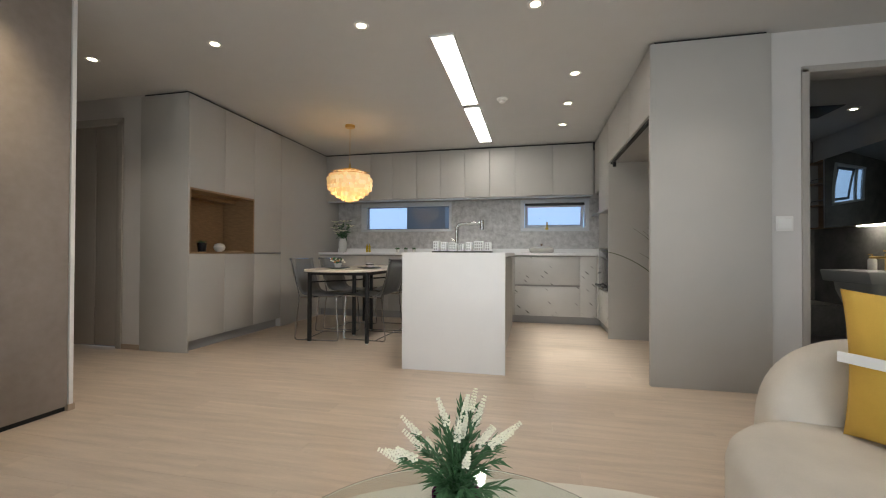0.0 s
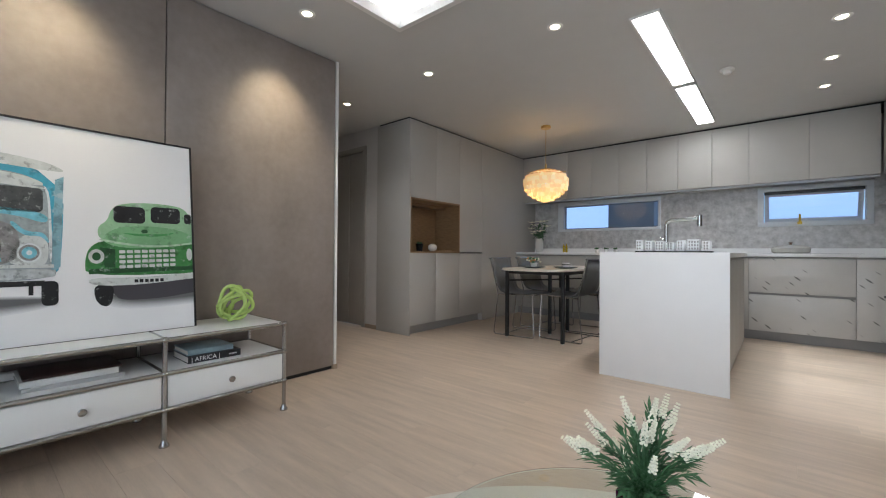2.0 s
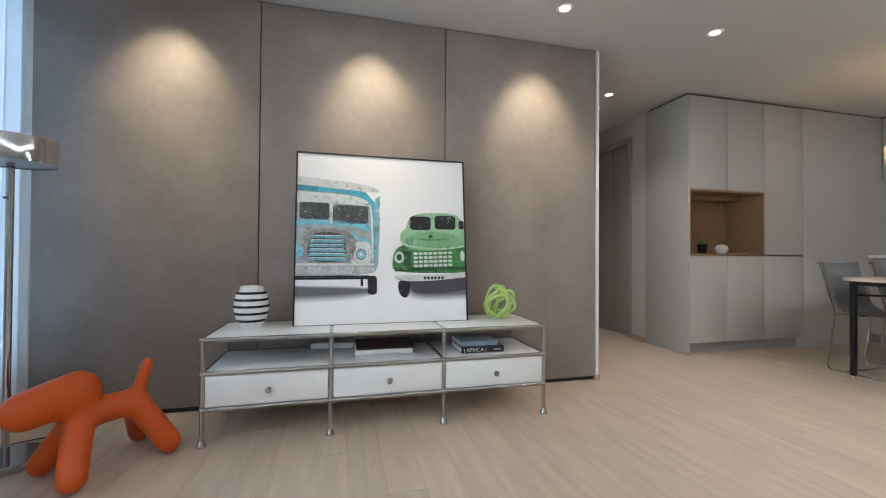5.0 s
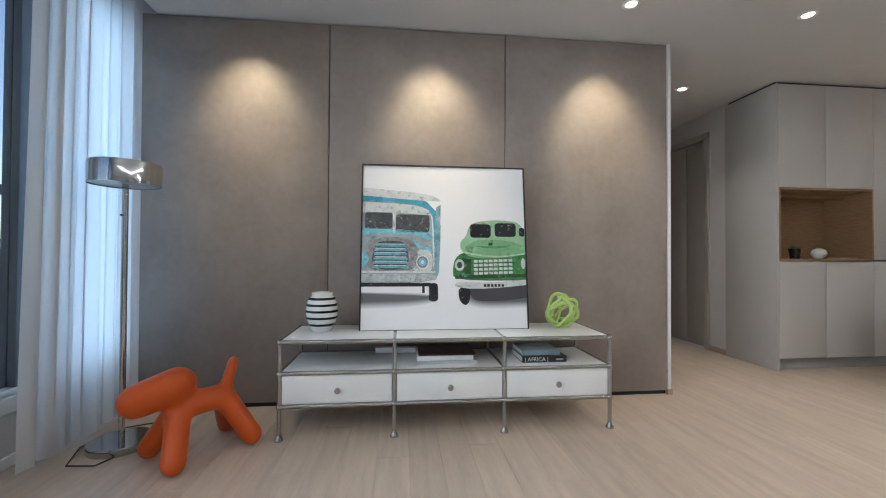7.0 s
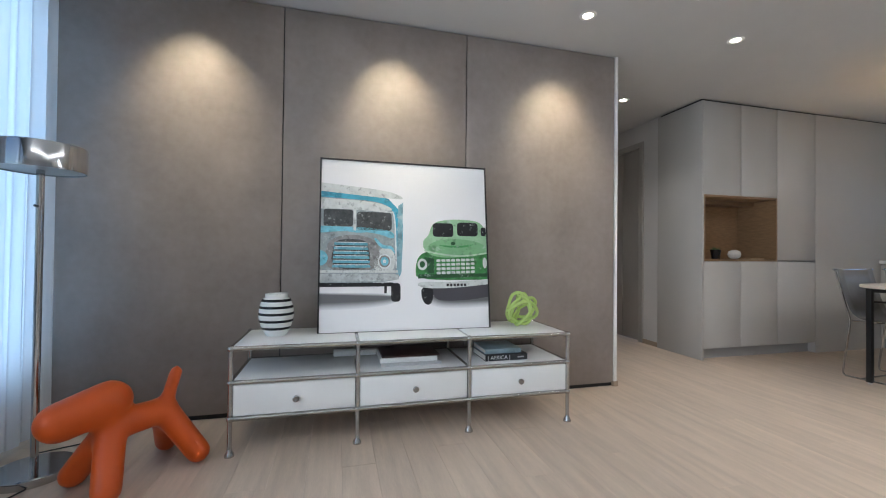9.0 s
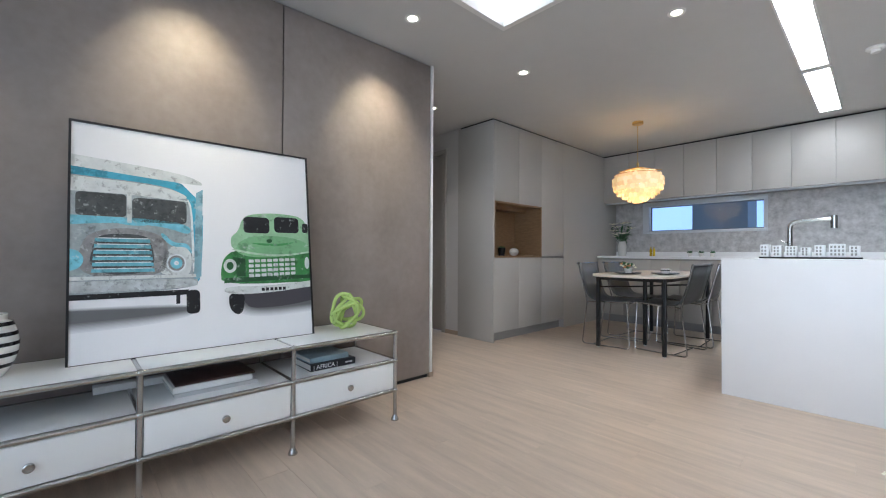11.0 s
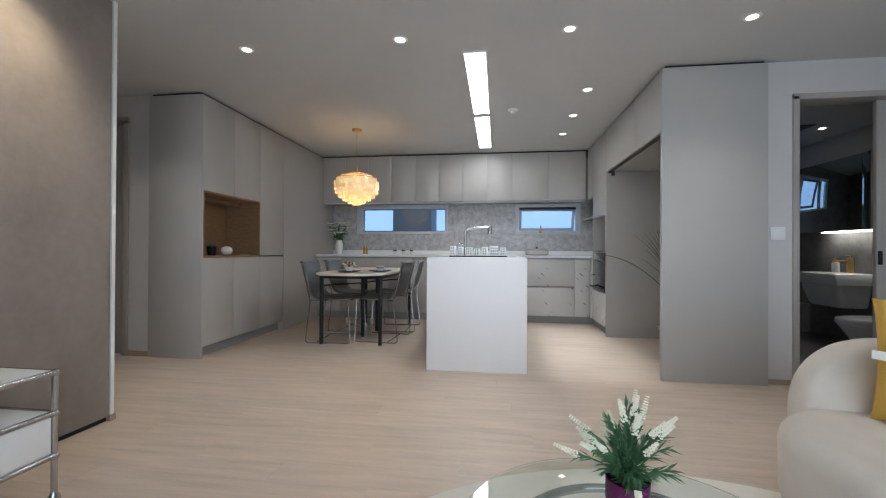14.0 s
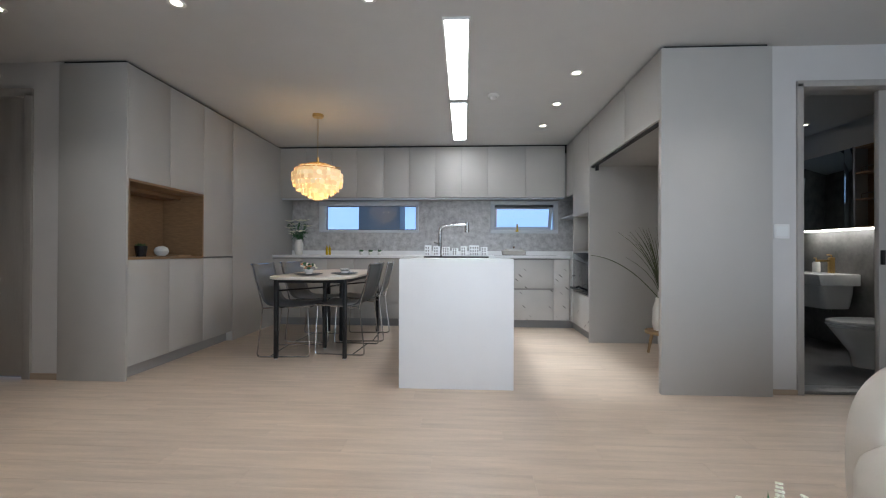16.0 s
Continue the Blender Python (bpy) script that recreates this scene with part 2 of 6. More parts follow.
def lathe(profile, at=(0, 0, 0), seg=32, bm=None):
    bm = bm or bmesh.new()
    rings = []
    for r, z in profile:
        if r < 1e-5:
            rings.append([bm.verts.new((at[0], at[1], at[2] + z))])
        else:
            rings.append([bm.verts.new((at[0] + r * math.cos(2 * math.pi * i / seg), at[1] + r * math.sin(2 * math.pi * i / seg), at[2] + z)) for i in range(seg)])
    for a, b in zip(rings, rings[1:]):
        for i in range(seg):
            j = (i + 1) % seg
            q = [a[i % len(a)], a[j % len(a)], b[j % len(b)], b[i % len(b)]]
            q = [v for k, v in enumerate(q) if v not in q[:k]]
            if len(q) > 2:
                bm.faces.new(q)
    return bm


def tube(points, r, seg=10, bm=None, closed=False, ends=True):
    """A round bar along points; r one radius or one a point."""
    bm = bm or bmesh.new()
    pts = [Vector(p) for p in points]
    n = len(pts)
    rs = r if isinstance(r, (list, tuple)) else [r] * n
    rings, up = [], None
    for i, p in enumerate(pts):
        a, b = pts[(i - 1) % n if closed else max(i - 1, 0)], pts[(i + 1) % n if closed else min(i + 1, n - 1)]
        d = (b - a).normalized()
        if up is None:
            up = d.orthogonal().normalized()
        up = (up - d * up.dot(d)).normalized()
        side = d.cross(up)
        rings.append([bm.verts.new(p + rs[i] * (math.cos(2 * math.pi * k / seg) * up + math.sin(2 * math.pi * k / seg) * side)) for k in range(seg)])
    pairs = list(zip(rings, rings[1:])) + ([(rings[-1], rings[0])] if closed else [])
    for a, b in pairs:
        for k in range(seg):
            bm.faces.new([a[k], a[(k + 1) % seg], b[(k + 1) % seg], b[k]])
    if not closed and ends:
        bm.faces.new(rings[0][::-1])
        bm.faces.new(rings[-1])
    return bm


def blob(bm, c, r, sub=2, squash=(1, 1, 1)):
    bmesh.ops.create_icosphere(bm, subdivisions=sub, radius=1.0, matrix=Matrix.Translation(c) @ Matrix.Diagonal((r * squash[0], r * squash[1], r * squash[2], 1)))
    return bm


def round_path(points, r, steps=5):
    """The corners of a polyline rounded."""
    pts, out = [Vector(p) for p in points], []
    for i, p in enumerate(pts):
        if i in (0, len(pts) - 1):
            out.append(p)
            continue
        a, b = (pts[i - 1] - p), (pts[i + 1] - p)
        k = min(r, a.length / 2, b.length / 2)
        a, b = p + a.normalized() * k, p + b.normalized() * k
        for s in range(steps + 1):
            u = s / steps
            out.append((1 - u) ** 2 * a + 2 * u * (1 - u) * p + u * u * b)
    return out


def slab(outline, z0, z1, bevel=0.0):
    """A flat body over an outline in plan."""
    bm = bmesh.new()
    f = bm.faces.new([bm.verts.new((x, y, z0)) for x, y in outline])
    ext = bmesh.ops.extrude_face_region(bm, geom=[f])
    bmesh.ops.translate(bm, verts=[v for v in ext["geom"] if isinstance(v, bmesh.types.BMVert)], vec=(0, 0, z1 - z0))
    bmesh.ops.recalc_face_normals(bm, faces=bm.faces)
    if bevel:
        es = [e for e in bm.edges if abs(e.verts[0].co.z - e.verts[1].co.z) < 1e-6]
        bmesh.ops.bevel(bm, geom=es, offset=bevel, segments=3, profile=0.5, affect="EDGES")
    return bm


def round_rect(x0, x1, y0, y1, r, n=8):
    out = []
    for cx, cy, a0 in ((x1 - r, y1 - r, 0), (x0 + r, y1 - r, 90), (x0 + r, y0 + r, 180), (x1 - r, y0 + r, 270)):
        out += [(cx + r * math.cos(radians(a0 + 90 * k / n)), cy + r * math.sin(radians(a0 + 90 * k / n))) for k in range(n + 1)]
    return out


def link_mesh(name, bm, material, smooth=35):
    bmesh.ops.recalc_face_normals(bm, faces=bm.faces)
    me = bpy.data.meshes.new(name)
    bm.to_mesh(me)
    bm.free()
    for mm in (material if isinstance(material, (list, tuple)) else [material]):
        me.materials.append(mm)
    if smooth:
        me.shade_smooth()
        me.set_sharp_from_angle(angle=radians(smooth))
    return me


def structure(name, bm, material, label="", category="", smooth=35):
    return tagged(new(name, link_mesh(name, bm, material, smooth)), label, category or name.split("_")[0], kind="structure")


def thing(name, at, label, category, group="", kind=""):
    ob = new(name)
    ob.empty_display_size = 0.05
    ob.location = at
    ORG[ob.name] = Vector(at)
    return tagged(ob, label, category, group, kind)


def part(name, bm, material, parent, label="", smooth=35):
    """One mesh under a thing or under a part; the bmesh is in world metres."""
    o = ORG[parent.name]
    bmesh.ops.translate(bm, verts=bm.verts, vec=-o)
    ob = new(name, link_mesh(name, bm, material, smooth))
    ob.parent = parent
    ORG[ob.name] = o
    if label:
        ob["label"] = label
    return ob


def lamp(name, kind, parent, at, target, energy, color, size=0.05, cone=None, blend=1.0):
    d = bpy.data.lights.new(name, kind)
    d.energy, d.color = energy, color
    if kind == "SPOT":
        d.spot_size, d.spot_blend, d.shadow_soft_size = radians(cone), blend, size
    elif kind == "POINT":
        d.shadow_soft_size = size
    ob = new(name, d)
    ob.parent = parent
    ob.matrix_local = Matrix.Translation(-ORG[parent.name]) @ look(at, target)
    return ob


# ---- the shell ----
structure("wall_south", boxes((-2.6, -2.31, -1.78, -1.60, 0, 2.60), (-2.31, 2.2, -1.78, -1.60, 0, 0.24), (-2.31, 2.2, -1.78, -1.60, 2.32, 2.60), (2.2, 3.0, -1.78, -1.60, 0, 2.60)), M_WALL, "light grey papered wall around the wide living room window", "wall")
structure("wall_tv", boxes((-2.60, -2.372, -1.60, 1.845, 0, 2.60)), M_WALL, "papered wall behind the stone-look panels", "wall")
structure("wall_hall_south", boxes((-5.2, -2.60, 1.70, 1.845, 0, H)), M_WALL, "light grey papered hallway wall", "wall")
structure("wall_hall_end", boxes((-5.35, -5.2, 1.70, 3.3, 0, H)), M_WALL, "light grey papered wall closing the hallway", "wall")
structure("wall_hall_north", boxes((-5.2, -4.17, 3.10, 3.25, 0, H), (-4.17, -3.53, 3.10, 3.25, 2.115, H), (-3.53, -3.285, 3.10, 3.25, 0, H)), M_WALL, "light grey papered hallway wall around a door", "wall")
structure("wall_kitchen_west", boxes((-3.45, -3.285, 3.25, 6.1, 0, H)), M_WALL, "papered wall behind the storage cabinets", "wall")
structure("wall_kitchen_panel", boxes((-3.285, CABX, 4.445, BACKY, 0, 2.318)), M_CAB, "grey laminate wall panel beside the dining table", "wall")
W1 = (-2.37, -0.95, 1.215, 1.655)
W2 = (0.055, 0.985, 1.205, 1.655)
structure("wall_kitchen_north", boxes((-3.285, W1[0], BACKY, 6.12, 0, H), (W1[0], W2[1], BACKY, 6.12, 0, 1.205), (W1[0], W1[1], BACKY, 6.12, 1.205, W1[2]), (W1[0], W2[1], BACKY, 6.12, 1.655, H),
          (W1[1], W2[0], BACKY, 6.12, 1.205, 1.655), (W2[1], 1.9, BACKY, 6.12, 0, H)), M_WALL, "kitchen wall with two low strip windows", "wall")
structure("wall_kitchen_east", boxes((1.73, 1.88, 3.235, BACKY, 0, H)), M_WALL, "wall behind the tall kitchen units", "wall")
structure("wall_bath_south", boxes((1.717, 1.935, 3.09, 3.235, 0, H), (1.935, 2.75, 3.09, 3.235, 2.08, H), (2.75, 3.7, 3.09, 3.235, 0, H)), M_WALL, "light grey papered wall with the bathroom opening", "wall")
structure("wall_east", boxes((2.85, 3.0, -1.6, 3.09, 0, H)), M_WALL, "light grey papered living room wall", "wall")
structure("floor_slab", boxes((-5.4, 4.2, -1.8, 6.2, -0.15, -0.012)), M_BASE, "brown subfloor beneath the oak planks", "floor")

CV = (-1.655, 0.95, -0.90, 1.85)         # the raised tray in the living room ceiling
structure("ceiling", boxes((-5.35, CV[0], -1.36, 6.1, H, H + 0.04), (CV[1], 3.0, -1.36, 6.1, H, H + 0.04), (CV[0], CV[1], CV[3], 6.1, H, H + 0.04), (CV[0], CV[1], -1.36, CV[2], H, H + 0.04),
          (-2.6, 3.0, -1.37, -1.36, H, 2.6), (-2.6, 3.0, -1.78, -1.36, 2.6, 2.64), (CV[0] - 0.2, CV[1] + 0.2, CV[2] - 0.2, CV[3] + 0.2, H + 0.16, H + 0.20)), M_CEIL, "plain matt white ceiling with a recessed tray", "ceiling")
structure("ceiling_tray_side", boxes((CV[0] - 0.2, CV[0] - 0.16, CV[2] - 0.2, CV[3] + 0.2, H + 0.04, H + 0.16), (CV[1] + 0.16, CV[1] + 0.2, CV[2] - 0.2, CV[3] + 0.2, H + 0.04, H + 0.16),
          (CV[0] - 0.16, CV[1] + 0.16, CV[3] + 0.16, CV[3] + 0.2, H + 0.04, H + 0.16), (CV[0] - 0.16, CV[1] + 0.16, CV[2] - 0.2, CV[2] - 0.16, H + 0.04, H + 0.16)), M_CEIL, "white sides of the ceiling tray", "ceiling")
structure("ceiling_tray_trim", boxes((CV[0], CV[0] + 0.035, CV[2] + 0.035, CV[3] - 0.035, H - 0.012, H + 0.05), (CV[1] - 0.035, CV[1], CV[2] + 0.035, CV[3] - 0.035, H - 0.012, H + 0.05), (CV[0], CV[1], CV[3] - 0.035, CV[3], H - 0.012, H + 0.05), (CV[0], CV[1], CV[2], CV[2] + 0.035, H - 0.012, H + 0.05)), M_TRIM, "white trim round the ceiling tray", "trim")
strip = thing("led_strip_light", (CV[0] - 0.08, CV[3] + 0.08, H + 0.042), "hidden white strip lights round the ceiling tray", "strip light")
for i, d in enumerate(((CV[0] - 0.12, CV[0] - 0.05, CV[2], CV[3]), (CV[1] + 0.05, CV[1] + 0.12, CV[2], CV[3]), (CV[0], CV[1], CV[3] + 0.05, CV[3] + 0.12), (CV[0], CV[1], CV[2] - 0.12, CV[2] - 0.05))):
    part("strip", boxes((*d, H + 0.042, H + 0.054)), M_LED, strip)

# panelled wall: three large sheets with dark joints and a white end strip
SEAMS = (-1.60, -0.367, 0.735, 1.842)
structure("panel_backing", boxes((-2.372, -2.356, -1.60, 1.842, 0.0, H - 0.001)), M_GAP, "dark backing behind the panel joints", "trim")
panels = thing("wall_panelling", (TVX, 0.2, 0), "grey-brown stone-look wall panels with dark joints", "wall panel", kind="structure")
for a, b in zip(SEAMS, SEAMS[1:]):
    part("panel", boxes((-2.356, TVX, a + 0.003, b - 0.003, 0.028, H - 0.008), bevel=0.0015), M_STONE, panels)
structure("trim_wall_end", boxes((-2.60, TVX + 0.004, 1.845, 1.866, 0.0, H)), M_TRIM, "white edge strip on the panelled wall end", "trim")
structure("trim_foot", boxes((-2.56, TVX + 0.008, 1.838, 1.874, 0.0, 0.035)), M_BASE, "small wooden skirting foot at the wall end", "trim")
structure("baseboard_hall", boxes((-3.53, -3.285, 3.088, 3.10, 0, 0.045), (-5.2, -4.17, 3.088, 3.10, 0, 0.045)), M_BASE, "low brown wooden skirting in the hallway", "baseboard")
structure("baseboard_bath", boxes((1.72, 1.903, 3.078, 3.09, 0, 0.035)), M_BASE, "low brown wooden skirting beside the bathroom", "baseboard")
structure("baseboard_south", boxes((-2.3, 2.8, -1.60, -1.588, 0, 0.045)), M_TRIM, "low white skirting under the window", "baseboard")

hall_door = thing("door_1", (-3.85, 3.13, 0), "grey-brown two-leaf closet door in the hallway", "door", kind="structure")
part("door_frame", boxes((-3.56, -3.50, 3.082, 3.20, 0, 2.115), (-4.20, -4.14, 3.082, 3.20, 0, 2.115), (-4.20, -3.50, 3.082, 3.20, 2.085, 2.145), bevel=0.003), M_DOOR, hall_door)
for a, b in ((-4.14, -3.85), (-3.845, -3.56)):
    part("leaf", boxes((a + 0.002, b - 0.002, 3.115, 3.15, 0.008, 2.083), bevel=0.003), M_DOOR, hall_door)


# ---- windows ----
def pane(bm, parent, name="pane"):
    ob = part(name, bm, M_GLASS, parent, smooth=0)
    ob.visible_shadow = False
    return ob


win = thing("window_1", (-1.66, BACKY, W1[2]), "low fixed strip window in a white frame above the worktop", "window", kind="structure")
x0, x1, z0, z1 = W1
part("window_frame", boxes((x0, x1, BACKY - 0.03, BACKY + 0.09, z0, z0 + 0.035), (x0, x1, BACKY - 0.03, BACKY + 0.09, z1 - 0.06, z1), (x0, x0 + 0.09, BACKY - 0.03, BACKY + 0.09, z0 + 0.035, z1 - 0.06), (x1 - 0.035, x1, BACKY - 0.03, BACKY + 0.09, z0 + 0.035, z1 - 0.06), bevel=0.003), M_PVC, win)
part("glazing_bead", boxes((x0 + 0.09, x1 - 0.035, BACKY + 0.035, BACKY + 0.05, z0 + 0.035, z0 + 0.048), (x0 + 0.09, x1 - 0.035, BACKY + 0.035, BACKY + 0.05, z1 - 0.073, z1 - 0.06), (x0 + 0.09, x0 + 0.103, BACKY + 0.035, BACKY + 0.05, z0 + 0.048, z1 - 0.073), (x1 - 0.048, x1 - 0.035, BACKY + 0.035, BACKY + 0.05, z0 + 0.048, z1 - 0.073)), M_DARKPVC, win)
pane(boxes((x0 + 0.10, x1 - 0.045, BACKY + 0.052, BACKY + 0.058, z0 + 0.045, z1 - 0.07)), win)

win = thing("window_2", (0.52, BACKY, W2[2]), "small awning window in a white frame, tilted open", "window", kind="structure")
x0, x1, z0, z1 = W2
part("window_frame", boxes((x0, x1, BACKY - 0.03, BACKY + 0.09, z0, z0 + 0.05), (x0, x1, BACKY - 0.03, BACKY + 0.09, z1 - 0.05, z1), (x0, x0 + 0.055, BACKY - 0.03, BACKY + 0.09, z0 + 0.05, z1 - 0.05), (x1 - 0.055, x1, BACKY - 0.03, BACKY + 0.09, z0 + 0.05, z1 - 0.05), bevel=0.003), M_PVC, win)
# black strip put in for the dark gap over the tilted sash
part("sash_gap_strip", boxes((x0 + 0.06, x1 - 0.06, BACKY + 0.0, BACKY + 0.03, z1 - 0.085, z1 - 0.052)), M_BLACK, win, "black strip painted as the dark gap above the sash")
bm = boxes((x0 + 0.06, x1 - 0.06, 0, 0.035, -0.35, -0.31), (x0 + 0.06, x1 - 0.06, 0, 0.035, -0.04, 0), (x0 + 0.06, x0 + 0.10, 0, 0.035, -0.31, -0.04), (x1 - 0.10, x1 - 0.06, 0, 0.035, -0.31, -0.04), bevel=0.003)
tilt = Matrix.Translation((0, BACKY + 0.04, z1 - 0.07)) @ Matrix.Rotation(radians(22), 4, "X")
bm.transform(tilt)
sash = part("sash", bm, M_PVC, win)
bm = boxes((x0 + 0.095, x1 - 0.095, 0.012, 0.018, -0.315, -0.035))
bm.transform(tilt)
pane(bm, sash)
part("window_handle", boxes((0.40, 0.44, BACKY - 0.045, BACKY - 0.03, z0 + 0.02, z0 + 0.05), (0.41, 0.43, BACKY - 0.07, BACKY - 0.045, z0 + 0.025, z0 + 0.13), bevel=0.003), mat("yellow_handle", (0.62, 0.43, 0.03), 0.4), win, "yellow handle")

win = thing("window_3", (0.16, -1.62, 0.24), "wide living room window with a grey sliding frame", "window", kind="structure")
part("window_sill", boxes((-2.30, 2.3, -1.60, -1.575, 0.235, 0.30), bevel=0.004), M_TRIM, win)
part("window_frame", boxes((-2.31, 2.2, -1.74, -1.62, 0.24, 0.32), (-2.31, 2.2, -1.74, -1.62, 2.26, 2.32), (-2.31, -2.27, -1.74, -1.62, 0.32, 2.26), (2.13, 2.2, -1.74, -1.62, 0.32, 2.26), bevel=0.003), M_TRIM, win)
for a, b, y in ((-2.27, -1.80, -1.66), (-1.86, -0.40, -1.70), (-0.45, 0.85, -1.66), (0.80, 2.13, -1.70)):
    s = part("sash", boxes((a, a + 0.06, y, y + 0.035, 0.32, 2.26), (b - 0.06, b, y, y + 0.035, 0.32, 2.26), (a + 0.06, b - 0.06, y, y + 0.035, 0.32, 0.39), (a + 0.06, b - 0.06, y, y + 0.035, 2.20, 2.26), bevel=0.003), M_DARKPVC, win)
    pane(boxes((a + 0.055, b - 0.055, y + 0.014, y + 0.020, 0.385, 2.205)), s)
rail = thing("balcony_railing", (0.16, -2.0, -0.05), "dark metal railing outside the living room window", "railing")
part("top_rail", boxes((-3.0, 3.4, -2.02, -1.97, 1.22, 1.27), bevel=0.004), M_DARKPVC, rail)
part("bottom_rail", boxes((-3.0, 3.4, -2.01, -1.98, 0.24, 0.28), bevel=0.003), M_DARKPVC, rail)
for i in range(9):
    part("post", boxes((-2.75 + i * 0.75, -2.72 + i * 0.75, -2.01, -1.98, 0.28, 1.22)), M_DARKPVC, rail)
structure("balcony_slab", boxes((-3.2, 3.6, -2.10, -1.78, -0.2, 0.24)), M_WALL, "pale concrete ledge outside the window", "ledge")

# outside
M_GROUND = mat("city_ground", (0.09, 0.11, 0.08), 0.9, vary=0.4, scale=0.05, fine=0.6, bump=0)
g = bmesh.new()
box(g, -900, 900, -900, 900, -13.2, -13.0)
structure("ground", g, M_GROUND, "grey-green ground far below the windows", "ground")
M_FACADE = mat("pale_render", (0.62, 0.63, 0.64), 0.8, vary=0.06, scale=1.0, fine=8, bump=0.05)
M_FACADE2 = mat("grey_render", (0.22, 0.24, 0.27), 0.8, vary=0.08, scale=1.0, fine=8, bump=0.05)
M_ROOF = mat("dark_roof", (0.10, 0.10, 0.11), 0.8, vary=0.1, scale=1.0, bump=0.05)
# emissive sheet added in place of the bright sky behind the kitchen
structure("backdrop", boxes((-14, 14, 11.0, 11.1, -4, 9)), mat("backdrop_glow", (0.3, 0.5, 0.8), 0.9, vary=0, bump=0, glow=1.0, glow_color=(0.40, 0.60, 0.92)), "plain glowing pale blue backdrop added outside the kitchen windows", "backdrop")
M_PANE_FAR = mat("far_window", (0.05, 0.07, 0.09), 0.1, vary=0.2, bump=0)


def tower(cx, cy, w, d, top, wallmat):
    t = thing("apartment_building", (cx, cy, -13), "distant apartment building with rows of windows", "building", group="distant buildings")
    part("wall", boxes((cx - w / 2, cx + w / 2, cy - d / 2, cy + d / 2, -13, top)), wallmat, t)
    part("roof", boxes((cx - w / 2 - 0.3, cx + w / 2 + 0.3, cy - d / 2 - 0.3, cy + d / 2 + 0.3, top, top + 0.5)), M_ROOF, t)
    cols = int(w / 3)
    z = -11.0
    while z < top - 2:
        for c in range(cols):
            xx = cx - w / 2 + (c + 0.5) * w / cols
            part("window", boxes((xx - 0.8, xx + 0.8, cy + d / 2 - 0.05, cy + d / 2 + 0.04, z, z + 1.4)), M_PANE_FAR, t)
        z += 3.0


for cx, cy, w, d, top, wm in ((-48, -62, 14, 12, -1.5, M_FACADE), (-66, -70, 16, 12, 1.0, M_FACADE2), (-30, -75, 14, 12, -3, M_FACADE), (-95, -85, 20, 14, 3.0, M_FACADE), (-12, -70, 15, 12, -4, M_FACADE2), (8, -80, 15, 12, -2, M_FACADE)):
    tower(cx, cy, w, d, top, wm)
nb = thing("neighbour_house", (-2.2, 9.4, -13), "grey neighbouring house wall close outside the kitchen", "building")
part("wall", boxes((-2.60, -1.70, 9.0, 9.8, -13, 3.4)), M_FACADE2, nb)
part("ledge", boxes((-2.62, -1.68, 8.92, 9.0, 1.0, 1.06)), M_FACADE, nb)


# ---- fitted cabinets ----
def unit(name, label, dims, face, doors, category="cabinet", group="", body=True, door_mat=None, thick=0.02):
    """A cabinet unit: carcass and its doors. face: '+x', '-x' or '-y'. doors: (a0, a1, z0, z1) along the face."""
    x0, x1, y0, y1, z0, z1 = dims
    t = thing(name, ((x0 + x1) / 2, (y0 + y1) / 2, z0), label, category, group)
    c = {"+x": (x0, x1 - thick - 0.002, y0, y1), "-x": (x0 + thick + 0.002, x1, y0, y1), "-y": (x0, x1, y0 + thick + 0.002, y1)}[face]
    if body:
        part("body", boxes((c[0], c[1], c[2], c[3], z0, z1)), M_CABIN, t)
    for a0, a1, b0, b1 in doors:
        g = 0.0018
        d = {"+x": (x1 - thick, x1, a0 + g, a1 - g), "-x": (x0, x0 + thick, a0 + g, a1 - g), "-y": (a0 + g, a1 - g, y0, y0 + thick)}[face]
        part("door", boxes((*d, b0 + g, b1 - g), bevel=0.0015), door_mat or M_CAB, t)
    return t


TOP = 2.318
structure("trim_shadow_gap", boxes((-3.27, CABX - 0.03, 3.10, BACKY, TOP, H), (-2.8, 1.03, 5.575, BACKY, TOP, H), (1.03, 1.70, 3.06, BACKY, TOP, H)), M_GAP, "dark shadow gap between cabinets and ceiling", "trim")
# storage wall by the hallway
side = thing("end_panel", (-3.02, 3.09, 0), "tall grey laminate side panel of the storage wall", "panel")
part("board", boxes((-3.284, CABX, 3.078, 3.098, 0, TOP), bevel=0.0015), M_CAB, side)
YS = (3.098, 3.52, 3.96, 4.443)
for a, b in ((YS[0], YS[1]), (YS[1], YS[2])):
    unit("wall_cabinet", "grey laminate upper storage cabinet above the oak niche", (-3.284, CABX, a, b, 1.478, TOP), "+x", [(a, b, 1.478, TOP)], group="storage wall units")
unit("tall_cabinet", "tall grey laminate storage cabinet beside the oak niche", (-3.284, CABX, YS[2], YS[3], 0.892, TOP), "+x", [(YS[2], YS[3], 0.892, TOP)], group="storage wall units")
for a, b in zip(YS, YS[1:]):
    unit("base_cabinet", "grey laminate base storage cabinet on a recessed plinth", (-3.284, CABX, a, b, 0.10, 0.882), "+x", [(a, b, 0.10, 0.878)], group="storage wall base units")
# the darker carcass grey stands in for the shadow under the doors
structure("trim_plinth_storage", boxes((-3.284, CABX - 0.065, 3.098, 4.443, 0, 0.10)), M_CABIN, "recessed plinth under the storage wall, grey darkened as painted shade", "trim")
niche = thing("oak_niche", (-3.02, 3.53, 0.882), "open oak-lined display niche in the storage wall", "niche")
